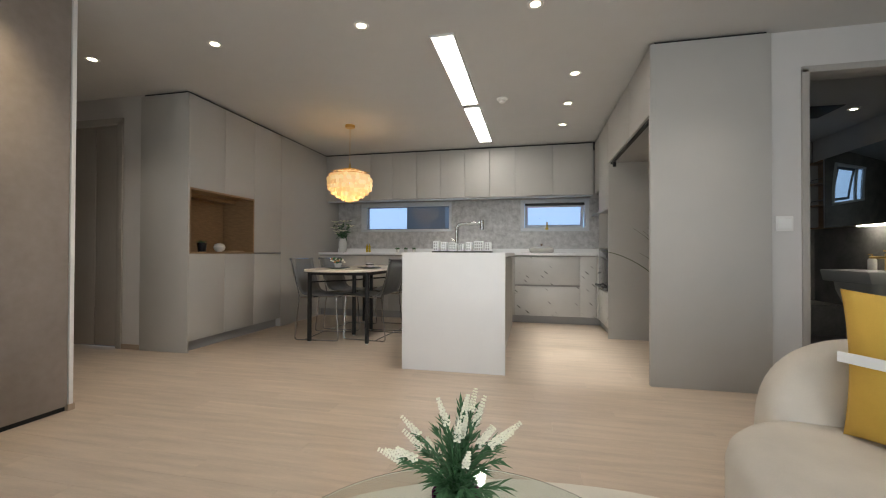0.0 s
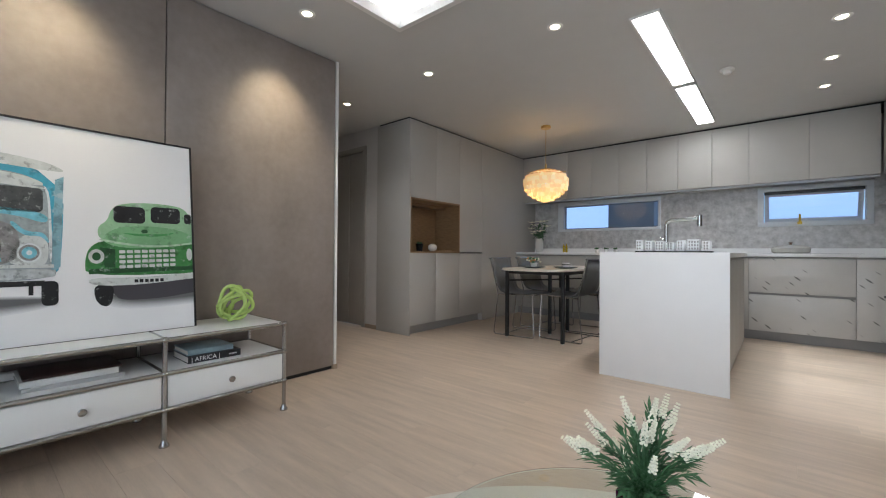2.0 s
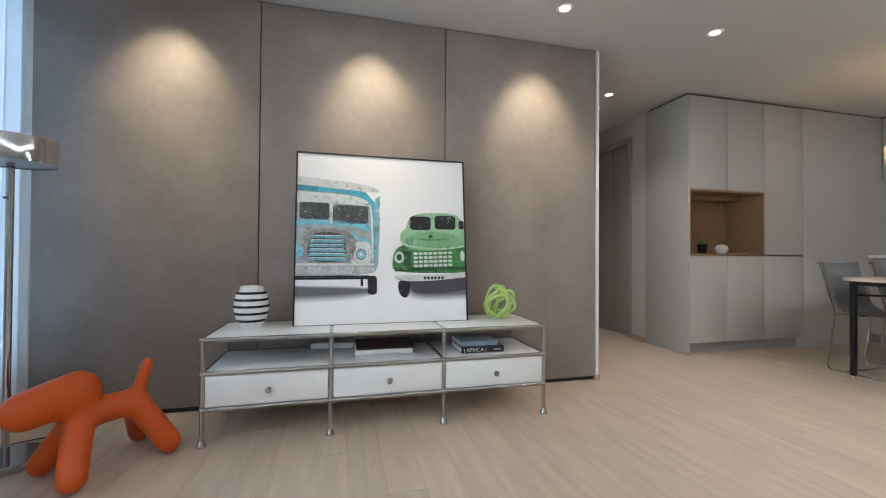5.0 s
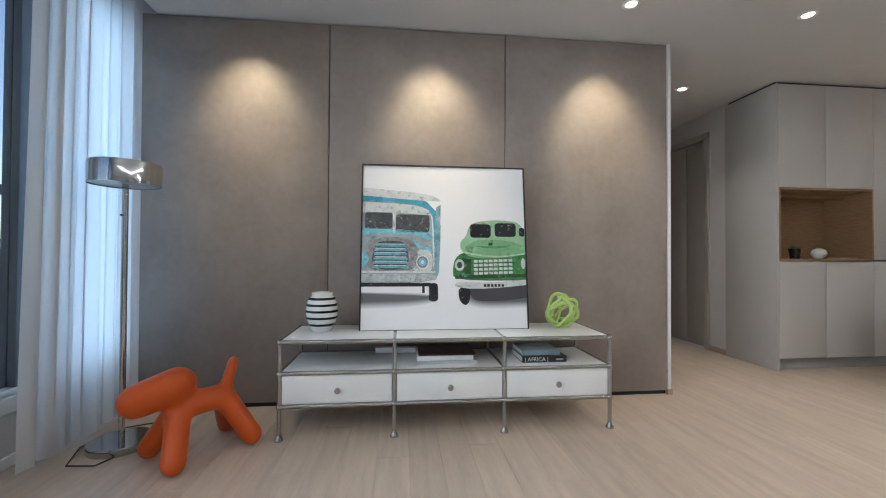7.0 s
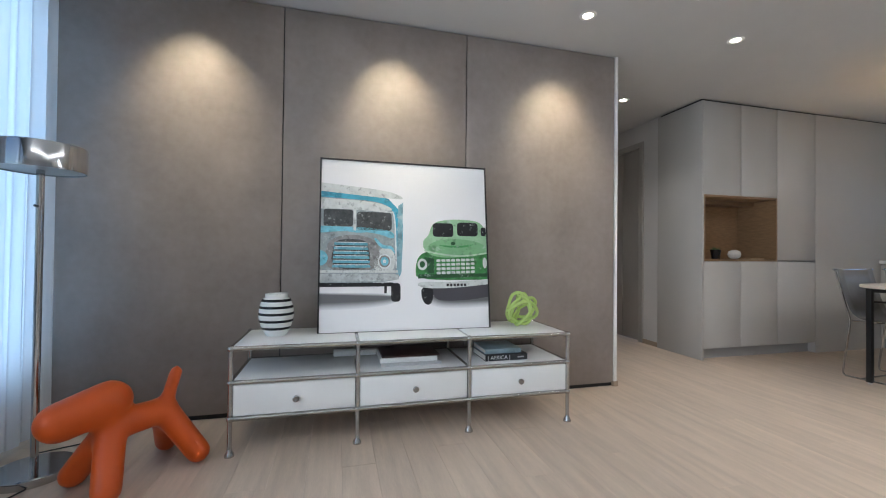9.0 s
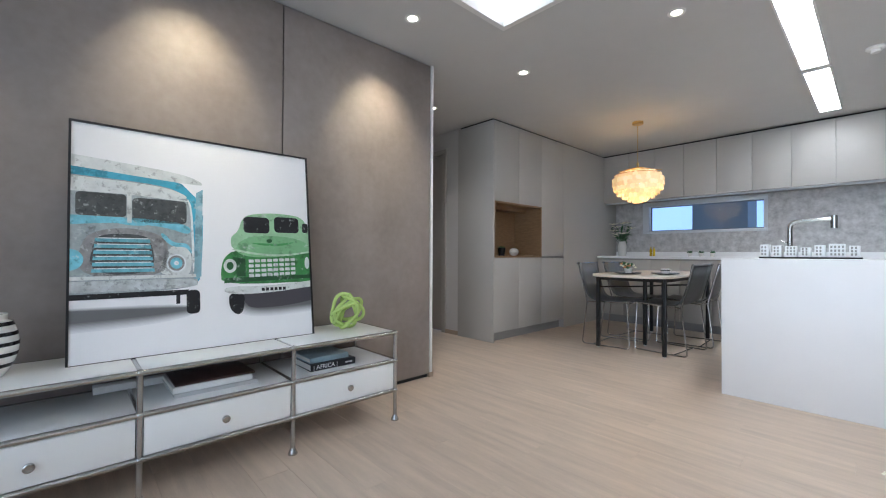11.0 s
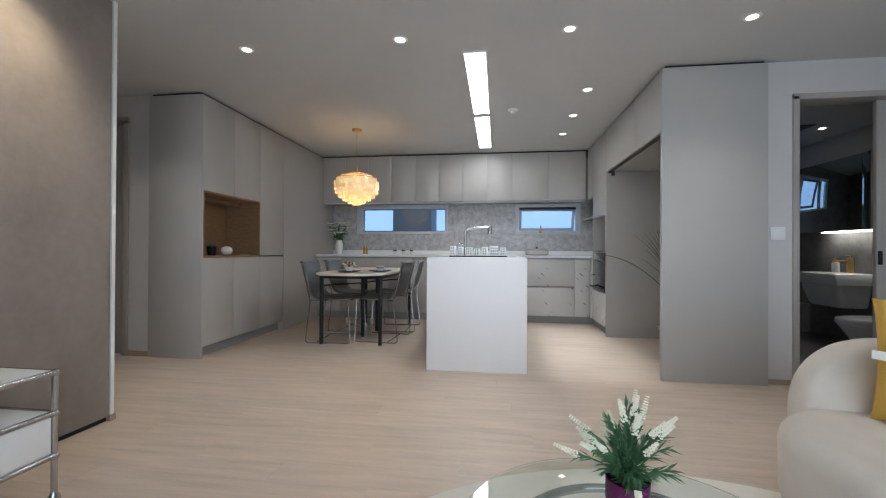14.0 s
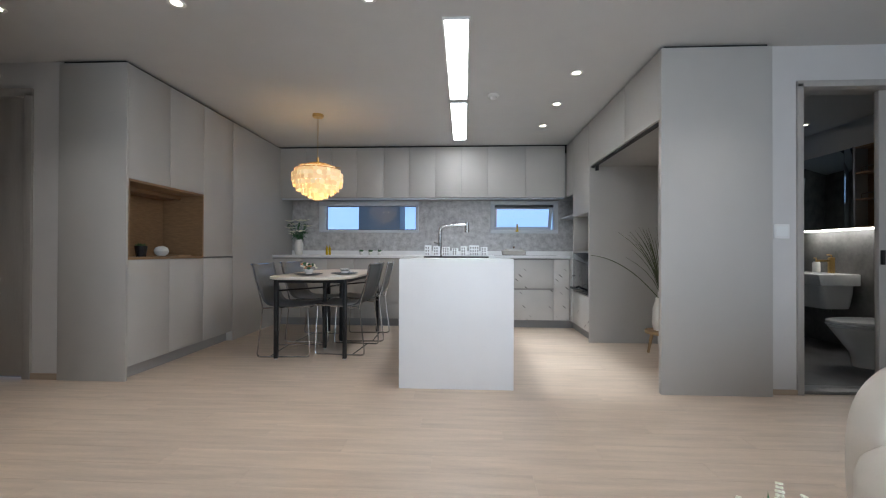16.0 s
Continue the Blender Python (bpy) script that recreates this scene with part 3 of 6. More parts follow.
part("bottom_board", boxes((-3.284, CABX - 0.001, 3.0985, 3.959, 0.882, 0.900), bevel=0.001), M_OAK, niche)
part("top_board", boxes((-3.284, CABX - 0.001, 3.0985, 3.959, 1.460, 1.478), bevel=0.001), M_OAK, niche)
part("side_board", boxes((-3.284, CABX - 0.001, 3.0985, 3.113, 0.900, 1.460)), M_OAK, niche)
part("side_board", boxes((-3.284, CABX - 0.001, 3.944, 3.959, 0.900, 1.460)), M_OAK, niche)
part("back_board", boxes((-3.284, -3.15, 3.113, 3.944, 0.900, 1.460)), M_OAK, niche)
part("light_rail", boxes((-3.15, -2.98, 3.113, 3.944, 1.425, 1.460)), M_OAK, niche)

# kitchen uppers
XU = (-2.763, -2.415, -2.072, -1.731, -1.377, -1.034, -0.693, -0.348, -0.006, 0.483, 0.985)
for a, b in zip(XU, XU[1:]):
    unit("wall_cabinet", "grey laminate kitchen wall cabinet above the backsplash", (a, b, 5.545, BACKY - 0.002, 1.66, TOP), "-y", [(a, b, 1.655, TOP)], group="kitchen wall cabinets")
structure("trim_cabinet_light", boxes((XU[0], XU[-1], 5.60, 5.64, 1.640, 1.658)), M_PVC, "thin grey aluminium rail under the wall cabinets", "trim")
# base run
XB = (-2.763, -2.41, -2.06, -1.72, -1.38, -1.03, -0.68, -0.34, 0.0)
for a, b in zip(XB, XB[1:]):
    unit("base_cabinet", "grey laminate kitchen base cabinet under the white worktop", (a, b, 5.35, BACKY - 0.002, 0.10, 0.865), "-y", [(a, b, 0.10, 0.850)], group="kitchen base cabinets")
unit("drawer_unit", "two-drawer kitchen unit with marble veined fronts", (0.0, 0.80, 5.35, BACKY - 0.002, 0.10, 0.865), "-y", [(0.0, 0.80, 0.10, 0.475), (0.0, 0.80, 0.495, 0.850)], "drawer unit", door_mat=M_VEIN)
corner = unit("base_cabinet", "narrow corner base cabinet with a marble veined front", (0.80, 0.99, 5.35, BACKY - 0.002, 0.10, 0.865), "-y", [(0.80, 0.99, 0.10, 0.850)], door_mat=M_VEIN)
part("filler_panel", boxes((0.992, 1.03, 5.224, 5.349, 0.10, 0.866), bevel=0.001), M_VEIN, corner)
structure("trim_plinth_kitchen", boxes((-2.763, 1.05, 5.41, BACKY - 0.002, 0, 0.10), (1.05, 1.70, 4.612, 5.60, 0, 0.10)), M_KICK, "dark grey recessed plinth under the kitchen", "trim")
counter = thing("worktop", (-0.9, 5.64, 0.866), "thin white stone kitchen worktop along the wall", "worktop")
part("slab", boxes((-2.763, 1.0, 5.33, BACKY - 0.022, 0.868, 0.90), bevel=0.002), M_WHITE, counter)
part("corner_slab", boxes((1.0, 1.70, 5.225, BACKY - 0.022, 0.868, 0.90), bevel=0.002), M_WHITE, counter)
part("upstand", boxes((-2.763, 1.70, BACKY - 0.021, BACKY - 0.014, 0.868, 0.96)), M_WHITE, counter)
splash = thing("backsplash", (-0.9, BACKY - 0.006, 0.9), "grey stone-look backsplash with pale specks", "backsplash", kind="structure")
SY = (BACKY - 0.012, BACKY - 0.001)
for a, b, c, d in ((-2.763, W1[0], 0.90, 1.66), (W1[0], W1[1], 0.90, W1[2]), (W1[1], W2[0], 0.90, 1.66), (W2[0], W2[1], 0.90, W2[2]), (W2[1], 1.70, 0.90, 1.66)):
    part("stone_sheet", boxes((a, b, *SY, c, d)), M_SPLASH, splash)

# tall units on the other side
unit("oven_column", "tall grey unit with built-in oven and open niche", (FACEX, 1.70, 4.612, 5.222, 0.10, TOP), "-x", [(4.612, 5.222, 1.372, TOP)], body=False, category="tall cabinet")
col = thing("oven_housing", (1.35, 4.92, 0.10), "grey laminate oven housing with an open niche above", "cabinet")
part("side_panel", boxes((FACEX + 0.002, 1.70, 4.612, 4.630, 0.10, 1.372)), M_CAB, col)
part("side_panel", boxes((FACEX + 0.002, 1.70, 5.204, 5.222, 0.10, 1.372)), M_CAB, col)
part("niche_shelf", boxes((FACEX + 0.01, 1.70, 4.63, 5.204, 0.945, 0.963)), M_CAB, col)
part("back_panel", boxes((1.60, 1.62, 4.63, 5.204, 0.963, 1.372)), M_CABIN, col)
part("drawer_front", boxes((FACEX, FACEX + 0.02, 4.614, 5.220, 0.102, 0.475), bevel=0.0015), M_VEIN, col)
part("carcass_top", boxes((FACEX + 0.022, 1.70, 4.612, 5.222, 1.374, TOP)), M_CABIN, col)
oven = thing("oven", (1.3, 4.92, 0.49), "black glass built-in oven with a dark handle", "oven")
part("body", boxes((FACEX + 0.03, 1.58, 4.64, 5.196, 0.485, 0.94)), M_BLACK, oven)
part("glass_front", boxes((FACEX - 0.004, FACEX + 0.028, 4.634, 5.202, 0.488, 0.940), bevel=0.003), M_OVEN, oven)
part("handle", boxes((FACEX - 0.05, FACEX - 0.03, 4.66, 5.17, 0.52, 0.54), (FACEX - 0.032, FACEX - 0.003, 4.70, 4.72, 0.52, 0.54), (FACEX - 0.032, FACEX - 0.003, 5.11, 5.13, 0.52, 0.54), bevel=0.003), M_BLACK, oven)
unit("wall_cabinet", "grey corner wall cabinet above an open shelf", (FACEX, 1.70, 5.224, 5.544, 1.65, TOP), "-x", [(5.224, 5.544, 1.65, TOP)])
shelf = thing("open_shelf", (1.3, 5.4, 0.9), "grey open corner shelf above the worktop", "shelf")
part("side_board", boxes((FACEX + 0.01, 1.45, 5.224, 5.242, 0.902, 1.648)), M_CAB, shelf)
part("shelf_board", boxes((FACEX + 0.01, 1.45, 5.243, 5.90, 1.395, 1.413)), M_CAB, shelf)
part("back_board", boxes((1.45, 1.468, 5.224, 5.92, 0.902, 1.648)), M_CAB, shelf)
# fridge recess
panel = thing("end_panel", (1.36, 3.05, 0), "wide grey laminate panel beside the fridge recess", "panel")
part("board", boxes((FACEX - 0.002, 1.714, 3.035, 3.075, 0, TOP), bevel=0.0015), M_CAB, panel)
panel = thing("end_panel", (1.36, 4.6, 0), "grey laminate inner side panel of the fridge recess", "panel")
part("board", boxes((FACEX, 1.73, 4.588, 4.610, 0, TOP - 0.47)), M_CAB, panel)
structure("trim_recess_back", boxes((1.70, 1.729, 3.076, 4.587, 0, 1.849)), M_CAB, "grey back panel of the fridge recess", "trim")
for a, b in ((3.076, 3.66), (3.66, 4.61)):
    unit("wall_cabinet", "grey cabinet above the empty fridge recess", (FACEX, 1.70, a, b, 1.852, TOP), "-x", [(a, b, 1.850, TOP)], group="cabinets over the recess")
rr = thing("door_rail", (1.04, 3.83, 1.83), "dark metal rail under the cabinets of the recess", "rail")
part("bar", boxes((FACEX + 0.02, FACEX + 0.045, 3.08, 4.585, 1.832, 1.850)), M_GAP, rr)
part("bracket", boxes((FACEX + 0.02, FACEX + 0.05, 4.44, 4.47, 1.78, 1.832), bevel=0.004), M_BLACK, rr)

# island
isl = thing("kitchen_island", (-0.37, 3.7, 0), "white waterfall kitchen island with grey cabinet side", "kitchen island")
part("end_panel", boxes((-0.768, 0.023, 3.058, 3.080, 0, 0.90), bevel=0.0015), M_WHITE, isl)
part("worktop", boxes((-0.768, 0.023, 3.0802, 4.72, 0.8685, 0.8998), bevel=0.001), M_WHITE, isl)
part("carcass", boxes((-0.735, -0.018, 3.081, 4.70, 0.09, 0.867)), M_CABIN, isl)
part("plinth", boxes((-0.70, -0.05, 3.081, 4.66, 0, 0.09)), M_KICK, isl)
for a, b in ((3.085, 3.48), (3.48, 3.88), (3.88, 4.29), (4.29, 4.70)):
    part("door", boxes((-0.018, 0.0, a + 0.002, b - 0.002, 0.095, 0.845), bevel=0.001), M_CAB, isl)
    part("door", boxes((-0.753, -0.735, a + 0.002, b - 0.002, 0.095, 0.845), bevel=0.001), M_CAB, isl)
tap = thing("kitchen_faucet", (-0.55, 4.2, 0.9), "tall brushed steel kitchen faucet with a square spout", "faucet")
part("base_ring", lathe([(0, 0), (0.03, 0), (0.03, 0.012), (0.022, 0.016), (0, 0.016)], (-0.55, 4.2, 0.9)), M_STEEL, tap)
part("spout", tube(round_path([(-0.55, 4.2, 0.91), (-0.55, 4.2, 1.20), (-0.29, 4.2, 1.205)], 0.06), 0.017, 14), M_STEEL, tap)
part("spray_head", tube([(-0.288, 4.2, 1.235), (-0.288, 4.2, 1.135)], 0.022, 14), M_STEEL, tap)
part("lever", tube([(-0.56, 4.2, 1.02), (-0.61, 4.2, 1.04)], 0.007, 8), M_STEEL, tap)
rack = thing("dish_rack", (-0.38, 3.56, 0.9), "white perforated dish rack shaped like a row of blocks", "dish rack")
part("tray", boxes((-0.64, -0.12, 3.50, 3.62, 0.9005, 0.912), bevel=0.003), M_BLACK, rack, "dark tray")
rr_ = random.Random(4)
bx = -0.635
while bx < -0.16:
    w = rr_.choice((0.05, 0.06, 0.075))
    hgt = rr_.choice((0.065, 0.075, 0.088, 0.08))
    bm = boxes((bx, bx + w, 3.515, 3.605, 0.912, 0.912 + hgt), bevel=0.002)
    blk = part("block", bm, M_WHITE, rack)
    slots = bmesh.new()
    for r_ in range(3):
        for c_ in range(int(w / 0.018)):
            xx, zz = bx + 0.008 + c_ * 0.018, 0.924 + r_ * hgt / 3.6
            box(slots, xx, xx + 0.009, 3.5125, 3.5155, zz, zz + 0.014)
    part("slots", slots, M_KICK, blk, "dark window-like slots")
    bx += w + 0.020

# ---- ceiling lamps ----
SPOTS = [(x, 2.447) for x in (-3.01, -1.935, -0.848, 0.232, 1.271)] + [(-1.955, 1.36), (-1.955, 0.27), (-1.955, -0.82)] + [(0.55, y) for y in (3.44, 4.105, 4.763)]


def downlight_parts(d, x, y, z):
    """A white bevelled ring round a small bright lens."""
    part("trim_ring", lathe([(0.029, -0.0015), (0.031, -0.004), (0.041, -0.006), (0.046, -0.005), (0.048, -0.001), (0.048, 0.0)], (x, y, z), 28), M_TRIM, d)
    part("lens", lathe([(0.0, -0.003), (0.020, -0.0028), (0.029, -0.0015), (0.029, -0.0005), (0, -0.0005)], (x, y, z), 24), M_LENS, d)


for x, y in SPOTS:
    wash = x < -1.9 and y < 2
    d = thing("downlight", (x, y, H), "small round recessed ceiling downlight, lit", "downlight", group="ceiling downlights")
    downlight_parts(d, x, y, H)
    if wash:
        lamp("downlight_beam", "SPOT", d, (x, y, H - 0.012), (TVX, y, 1.66), SPOT * 2.0, WASH_COLOR, 0.05, 70, 1.0)
    elif x == 0.55:
        lamp("downlight_beam", "SPOT", d, (x, y, H - 0.012), (x, y, 0), SPOT * 6.0, POOL_COLOR, 0.03, 36, 1.0)
    else:
        lamp("downlight_beam", "SPOT", d, (x, y, H - 0.012), (x, y, 0), SPOT, SPOT_COLOR, 0.03, 105, 1.0)
for y0, y1 in ((2.66, 3.915), (4.015, 5.255)):
    d = thing("ceiling_panel_light", (-0.37, (y0 + y1) / 2, H), "long slim white ceiling panel light, lit", "ceiling light", group="linear kitchen lights")
    part("frame_rim", boxes((-0.455, -0.443, y0 - 0.012, y1 + 0.012, H - 0.014, H - 0.0005), (-0.297, -0.285, y0 - 0.012, y1 + 0.012, H - 0.014, H - 0.0005), (-0.443, -0.297, y0 - 0.012, y0, H - 0.014, H - 0.0005), (-0.443, -0.297, y1, y1 + 0.012, H - 0.014, H - 0.0005), bevel=0.001), M_TRIM, d)
    part("diffuser", boxes((-0.442, -0.298, y0 + 0.001, y1 - 0.001, H - 0.010, H - 0.002)), M_PANEL, d)
sm = thing("smoke_detector", (-0.06, 3.86, H), "small round white smoke detector on the ceiling", "smoke detector")
part("base", lathe([(0, 0), (0.05, 0), (0.05, -0.012), (0.044, -0.016), (0, -0.016)], (-0.06, 3.86, H), 24), M_TRIM, sm)
part("sensor", lathe([(0.028, -0.016), (0.028, -0.034), (0.02, -0.040), (0, -0.040)], (-0.06, 3.86, H), 20), M_TRIM, sm)

# shell pendant
PX, PY, PZ = -1.806, 4.314, 1.675
pen = thing("pendant_lamp", (PX, PY, PZ), "brass pendant lamp with glowing tiers of capiz shell discs", "pendant lamp")
part("canopy", lathe([(0, 0), (0.055, 0), (0.055, -0.022), (0.05, -0.028), (0, -0.028)], (PX, PY, H)), M_BRASS, pen)
part("cord", tube([(PX, PY, H - 0.028), (PX, PY, PZ + 0.20)], 0.003, 6), M_BRASS, pen)
part("stem", lathe([(0, 0.23), (0.012, 0.23), (0.012, 0.18), (0.03, 0.178), (0.03, 0.165), (0, 0.165)], (PX, PY, PZ)), M_BRASS, pen)
TIERS = ((0.07, 0.165), (0.125, 0.148), (0.18, 0.128), (0.225, 0.100), (0.248, 0.060), (0.240, 0.015), (0.205, -0.03), (0.155, -0.065), (0.10, -0.095), (0.045, -0.115))
for r, z in TIERS[:4]:
    ring = [(PX + r * math.cos(2 * math.pi * k / 40), PY + r * math.sin(2 * math.pi * k / 40), PZ + z) for k in range(40)]
    part("ring", tube(ring, 0.004, 6, closed=True), M_BRASS, pen)
bm = bmesh.new()
for k in range(3):
    a = math.pi * k / 3
    tube([(PX - 0.24 * math.cos(a), PY - 0.24 * math.sin(a), PZ + 0.118), (PX, PY, PZ + 0.172), (PX + 0.24 * math.cos(a), PY + 0.24 * math.sin(a), PZ + 0.118)], 0.003, 6, bm)
part("spokes", bm, M_BRASS, pen)
rs = random.Random(7)
for r, z in TIERS:
    bm = bmesh.new()
    count = max(8, int(2 * math.pi * r / 0.042))
    drops = 1 if z > 0.13 else 2
    for k in range(count):
        a = 2 * math.pi * (k + rs.random() * 0.3) / count
        for dd in range(drops):
            rad = 0.026
            c = Vector((PX + r * math.cos(a), PY + r * math.sin(a), PZ + z - 0.022 - dd * 0.042))
            nrm = Vector((math.cos(a), math.sin(a), 0)) + Vector((rs.uniform(-.25, .25), rs.uniform(-.25, .25), rs.uniform(-.15, .15)))
            m = Matrix.Translation(c) @ nrm.to_track_quat("Z", "Y").to_matrix().to_4x4()
            made = bmesh.ops.create_cone(bm, cap_ends=True, segments=12, radius1=rad, radius2=rad, depth=0.0015, matrix=m)
            pick = int(rs.random() < 0.4)
            for f in {f for v in made["verts"] for f in v.link_faces}:
                f.material_index = pick
    part("shell_tier", bm, [M_CAPIZ, M_CAPIZ2], pen, "translucent cream shell discs", smooth=0)
bm = bmesh.new()
blob(bm, (PX, PY, PZ + 0.03), 0.035, 2)
part("bulb", bm, M_BULB, pen)
lamp("pendant_glow", "POINT", pen, (PX, PY, PZ - 0.03), (PX, PY, 0), PENDANT_WATTS, (1.0, 0.70, 0.36), 0.12)

# ---- dining table and chairs ----
table = thing("dining_table", (-1.65, 4.36, 0), "pale oval-cornered dining table on black steel legs", "dining table")
part("tabletop", slab(round_rect(-2.03, -1.29, 3.56, 5.12, 0.26), 0.708, 0.730, 0.004), M_TABLE, table)
LEGS = ((-1.957, 3.735), (-1.357, 3.765), (-1.665, 4.14), (-1.60, 4.46), (-1.90, 4.955), (-1.33, 4.985))
for x, y in LEGS:
    leg = part("leg", boxes((x - 0.016, x + 0.016, y - 0.016, y + 0.016, 0.012, 0.706), bevel=0.002), M_BLACK, table)
    part("foot", lathe([(0, 0), (0.012, 0), (0.012, 0.012), (0, 0.012)], (x, y, 0), 12), M_CERAM, leg, "small white levelling foot")
part("rail", boxes((-1.957, -1.357, 3.735, 3.755, 0.672, 0.706)), M_BLACK, table)
part("rail", boxes((-1.90, -1.33, 4.955, 4.975, 0.672, 0.706)), M_BLACK, table)
part("rail", boxes((-1.957, -1.937, 3.756, 4.954, 0.672, 0.706)), M_BLACK, table)
part("rail", boxes((-1.365, -1.345, 3.756, 4.954, 0.672, 0.706)), M_BLACK, table)
part("stretcher", tube([(-1.957, 3.75, 0.60), (-1.665, 4.14, 0.60), (-1.60, 4.46, 0.60), (-1.33, 4.97, 0.60)], 0.008, 8), M_BLACK, table)


def chair():
    """A sled chair at the origin that faces +x."""
    t = thing("dining_chair", (0, 0, 0), "grey leather sling chair on thin chrome sled legs", "dining chair", "chairs round the dining table")
    prof = round_path([(0.24, 0, 0.455), (0.05, 0, 0.435), (-0.17, 0, 0.445), (-0.235, 0, 0.63), (-0.275, 0, 0.825)], 0.08, 6)
    bm = bmesh.new()
    rows = []
    for p in prof:
        rows.append([bm.verts.new((p.x, y, p.z + 0.012 * (y / 0.22) ** 2)) for y in (-0.225, -0.15, -0.075, 0, 0.075, 0.15, 0.225)])
    for a, b in zip(rows, rows[1:]):
        for i in range(6):
            bm.faces.new([a[i], a[i + 1], b[i + 1], b[i]])
    half = len(prof) * 3 // 5
    seat = part("sling", bm, M_LEATHER, t)
    md = seat.modifiers.new("thick", "SOLIDIFY")
    md.thickness = 0.006
    for s in (-1, 1):
        y = 0.232 * s
        part("sled_leg", tube(round_path([(0.21, y, 0.45), (0.235, y, 0.008), (-0.235, y, 0.008), (-0.185, y, 0.44), (-0.285, y, 0.84)], 0.035), 0.0065, 8), M_CHROME, t)
        part("seat_bar", tube([(0.235, y, 0.457), (-0.185, y, 0.44)], 0.006, 8), M_CHROME, t)
    part("cross_bar", tube([(0.238, -0.25, 0.452), (0.238, 0.25, 0.452)], 0.0065, 8), M_CHROME, t)
    part("cross_bar", tube([(-0.282, -0.26, 0.828), (-0.282, 0.26, 0.828)], 0.0065, 8), M_CHROME, t)
    part("foot_bar", tube([(-0.12, -0.232, 0.010), (-0.12, 0.232, 0.010)], 0.006, 8), M_CHROME, t)
    return t


ch = chair()
ch.matrix_basis = pose(-1.935, 4.03, 0, 0, 0, 4)
for x, y, a in ((-1.93, 4.62, -3), (-1.43, 4.14, 176), (-1.40, 4.70, 183)):
    copy_thing(ch, pose(x, y, 0, 0, 0, a))
cush = thing("cushion", (-1.20, 4.42, 0.46), "small white cushion standing between the chairs", "cushion")
bm = boxes((-1.285, -1.245, 4.36, 4.56, 0.47, 0.83), bevel=0.018)
bm.transform(Matrix.Translation((-1.2, 4.42, 0.47)) @ Matrix.Rotation(radians(8), 4, "Y") @ Matrix.Translation((1.2, -4.42, -0.47)))
part("cover", bm, M_CERAM, cush)
for x, y in ((-1.72, 3.86), (-1.44, 4.02)):
    p = thing("plate", (x, y, 0.73), "dark slate-grey round dinner plate on the dining table", "plate", "table setting")
    part("dish", lathe([(0, 0.002), (0.06, 0.002), (0.12, 0.012), (0.125, 0.016), (0.12, 0.018), (0.06, 0.008), (0, 0.008)], (x, y, 0.7305)), M_PLATE, p)
cup = thing("cup", (-1.44, 4.03, 0.738), "white cup with a dark band on a plate", "cup")
part("body", lathe([(0, 0), (0.026, 0), (0.036, 0.02), (0.039, 0.052), (0.036, 0.052), (0.033, 0.02), (0, 0.006)], (-1.44, 4.03, 0.739)), M_CERAM, cup)
part("band", lathe([(0.0385, 0.030), (0.0398, 0.030), (0.0402, 0.038), (0.0388, 0.038)], (-1.44, 4.03, 0.739)), M_BLACK, cup)
part("handle", tube([(-1.404, 4.03, 0.780), (-1.385, 4.03, 0.778), (-1.383, 4.03, 0.762), (-1.405, 4.03, 0.755)], 0.004, 8), M_CERAM, cup)
fc = thing("flower_cup", (-1.72, 3.87, 0.738), "white footed cup filled with orange and white flowers", "flower arrangement")
part("pot", lathe([(0, 0), (0.03, 0), (0.028, 0.006), (0.034, 0.02), (0.04, 0.05), (0, 0.05)], (-1.72, 3.87, 0.739)), M_CERAM, fc)
M_PEACH = mat("peach_petal", (0.62, 0.30, 0.13), 0.6, vary=0.2, scale=40)
for nm, mm, sd in (("blossoms", M_PEACH, 1), ("white_blossoms", M_FLOWER, 2), ("leaves", M_LEAF, 3)):
    r_ = random.Random(sd)
    bm = bmesh.new()
    for k in range(9):
        blob(bm, (-1.72 + r_.uniform(-0.055, 0.055), 3.87 + r_.uniform(-0.05, 0.05), 0.795 + r_.uniform(0, 0.045)), r_.uniform(0.012, 0.02), 1, (1, 1, 0.7))
    part(nm, bm, mm, fc)


# ---- plants ----
def leaf(bm, at, direction, length, width, bend=0.3):
    d = Vector(direction).normalized()
    s = d.cross(Vector((0, 0, 1)))
    s = s.normalized() if s.length > 1e-3 else Vector((1, 0, 0))
    a = Vector(at)
    m = a + d * length * 0.5 - Vector((0, 0, length * bend * 0.15))
    e = a + d * length - Vector((0, 0, length * bend * 0.6))
    v = [bm.verts.new(p) for p in (a, m + s * width / 2, e, m - s * width / 2)]
    k = bm.verts.new(m + Vector((0, 0, width * 0.2)))
    for i in range(4):
        bm.faces.new([v[i], v[(i + 1) % 4], k])


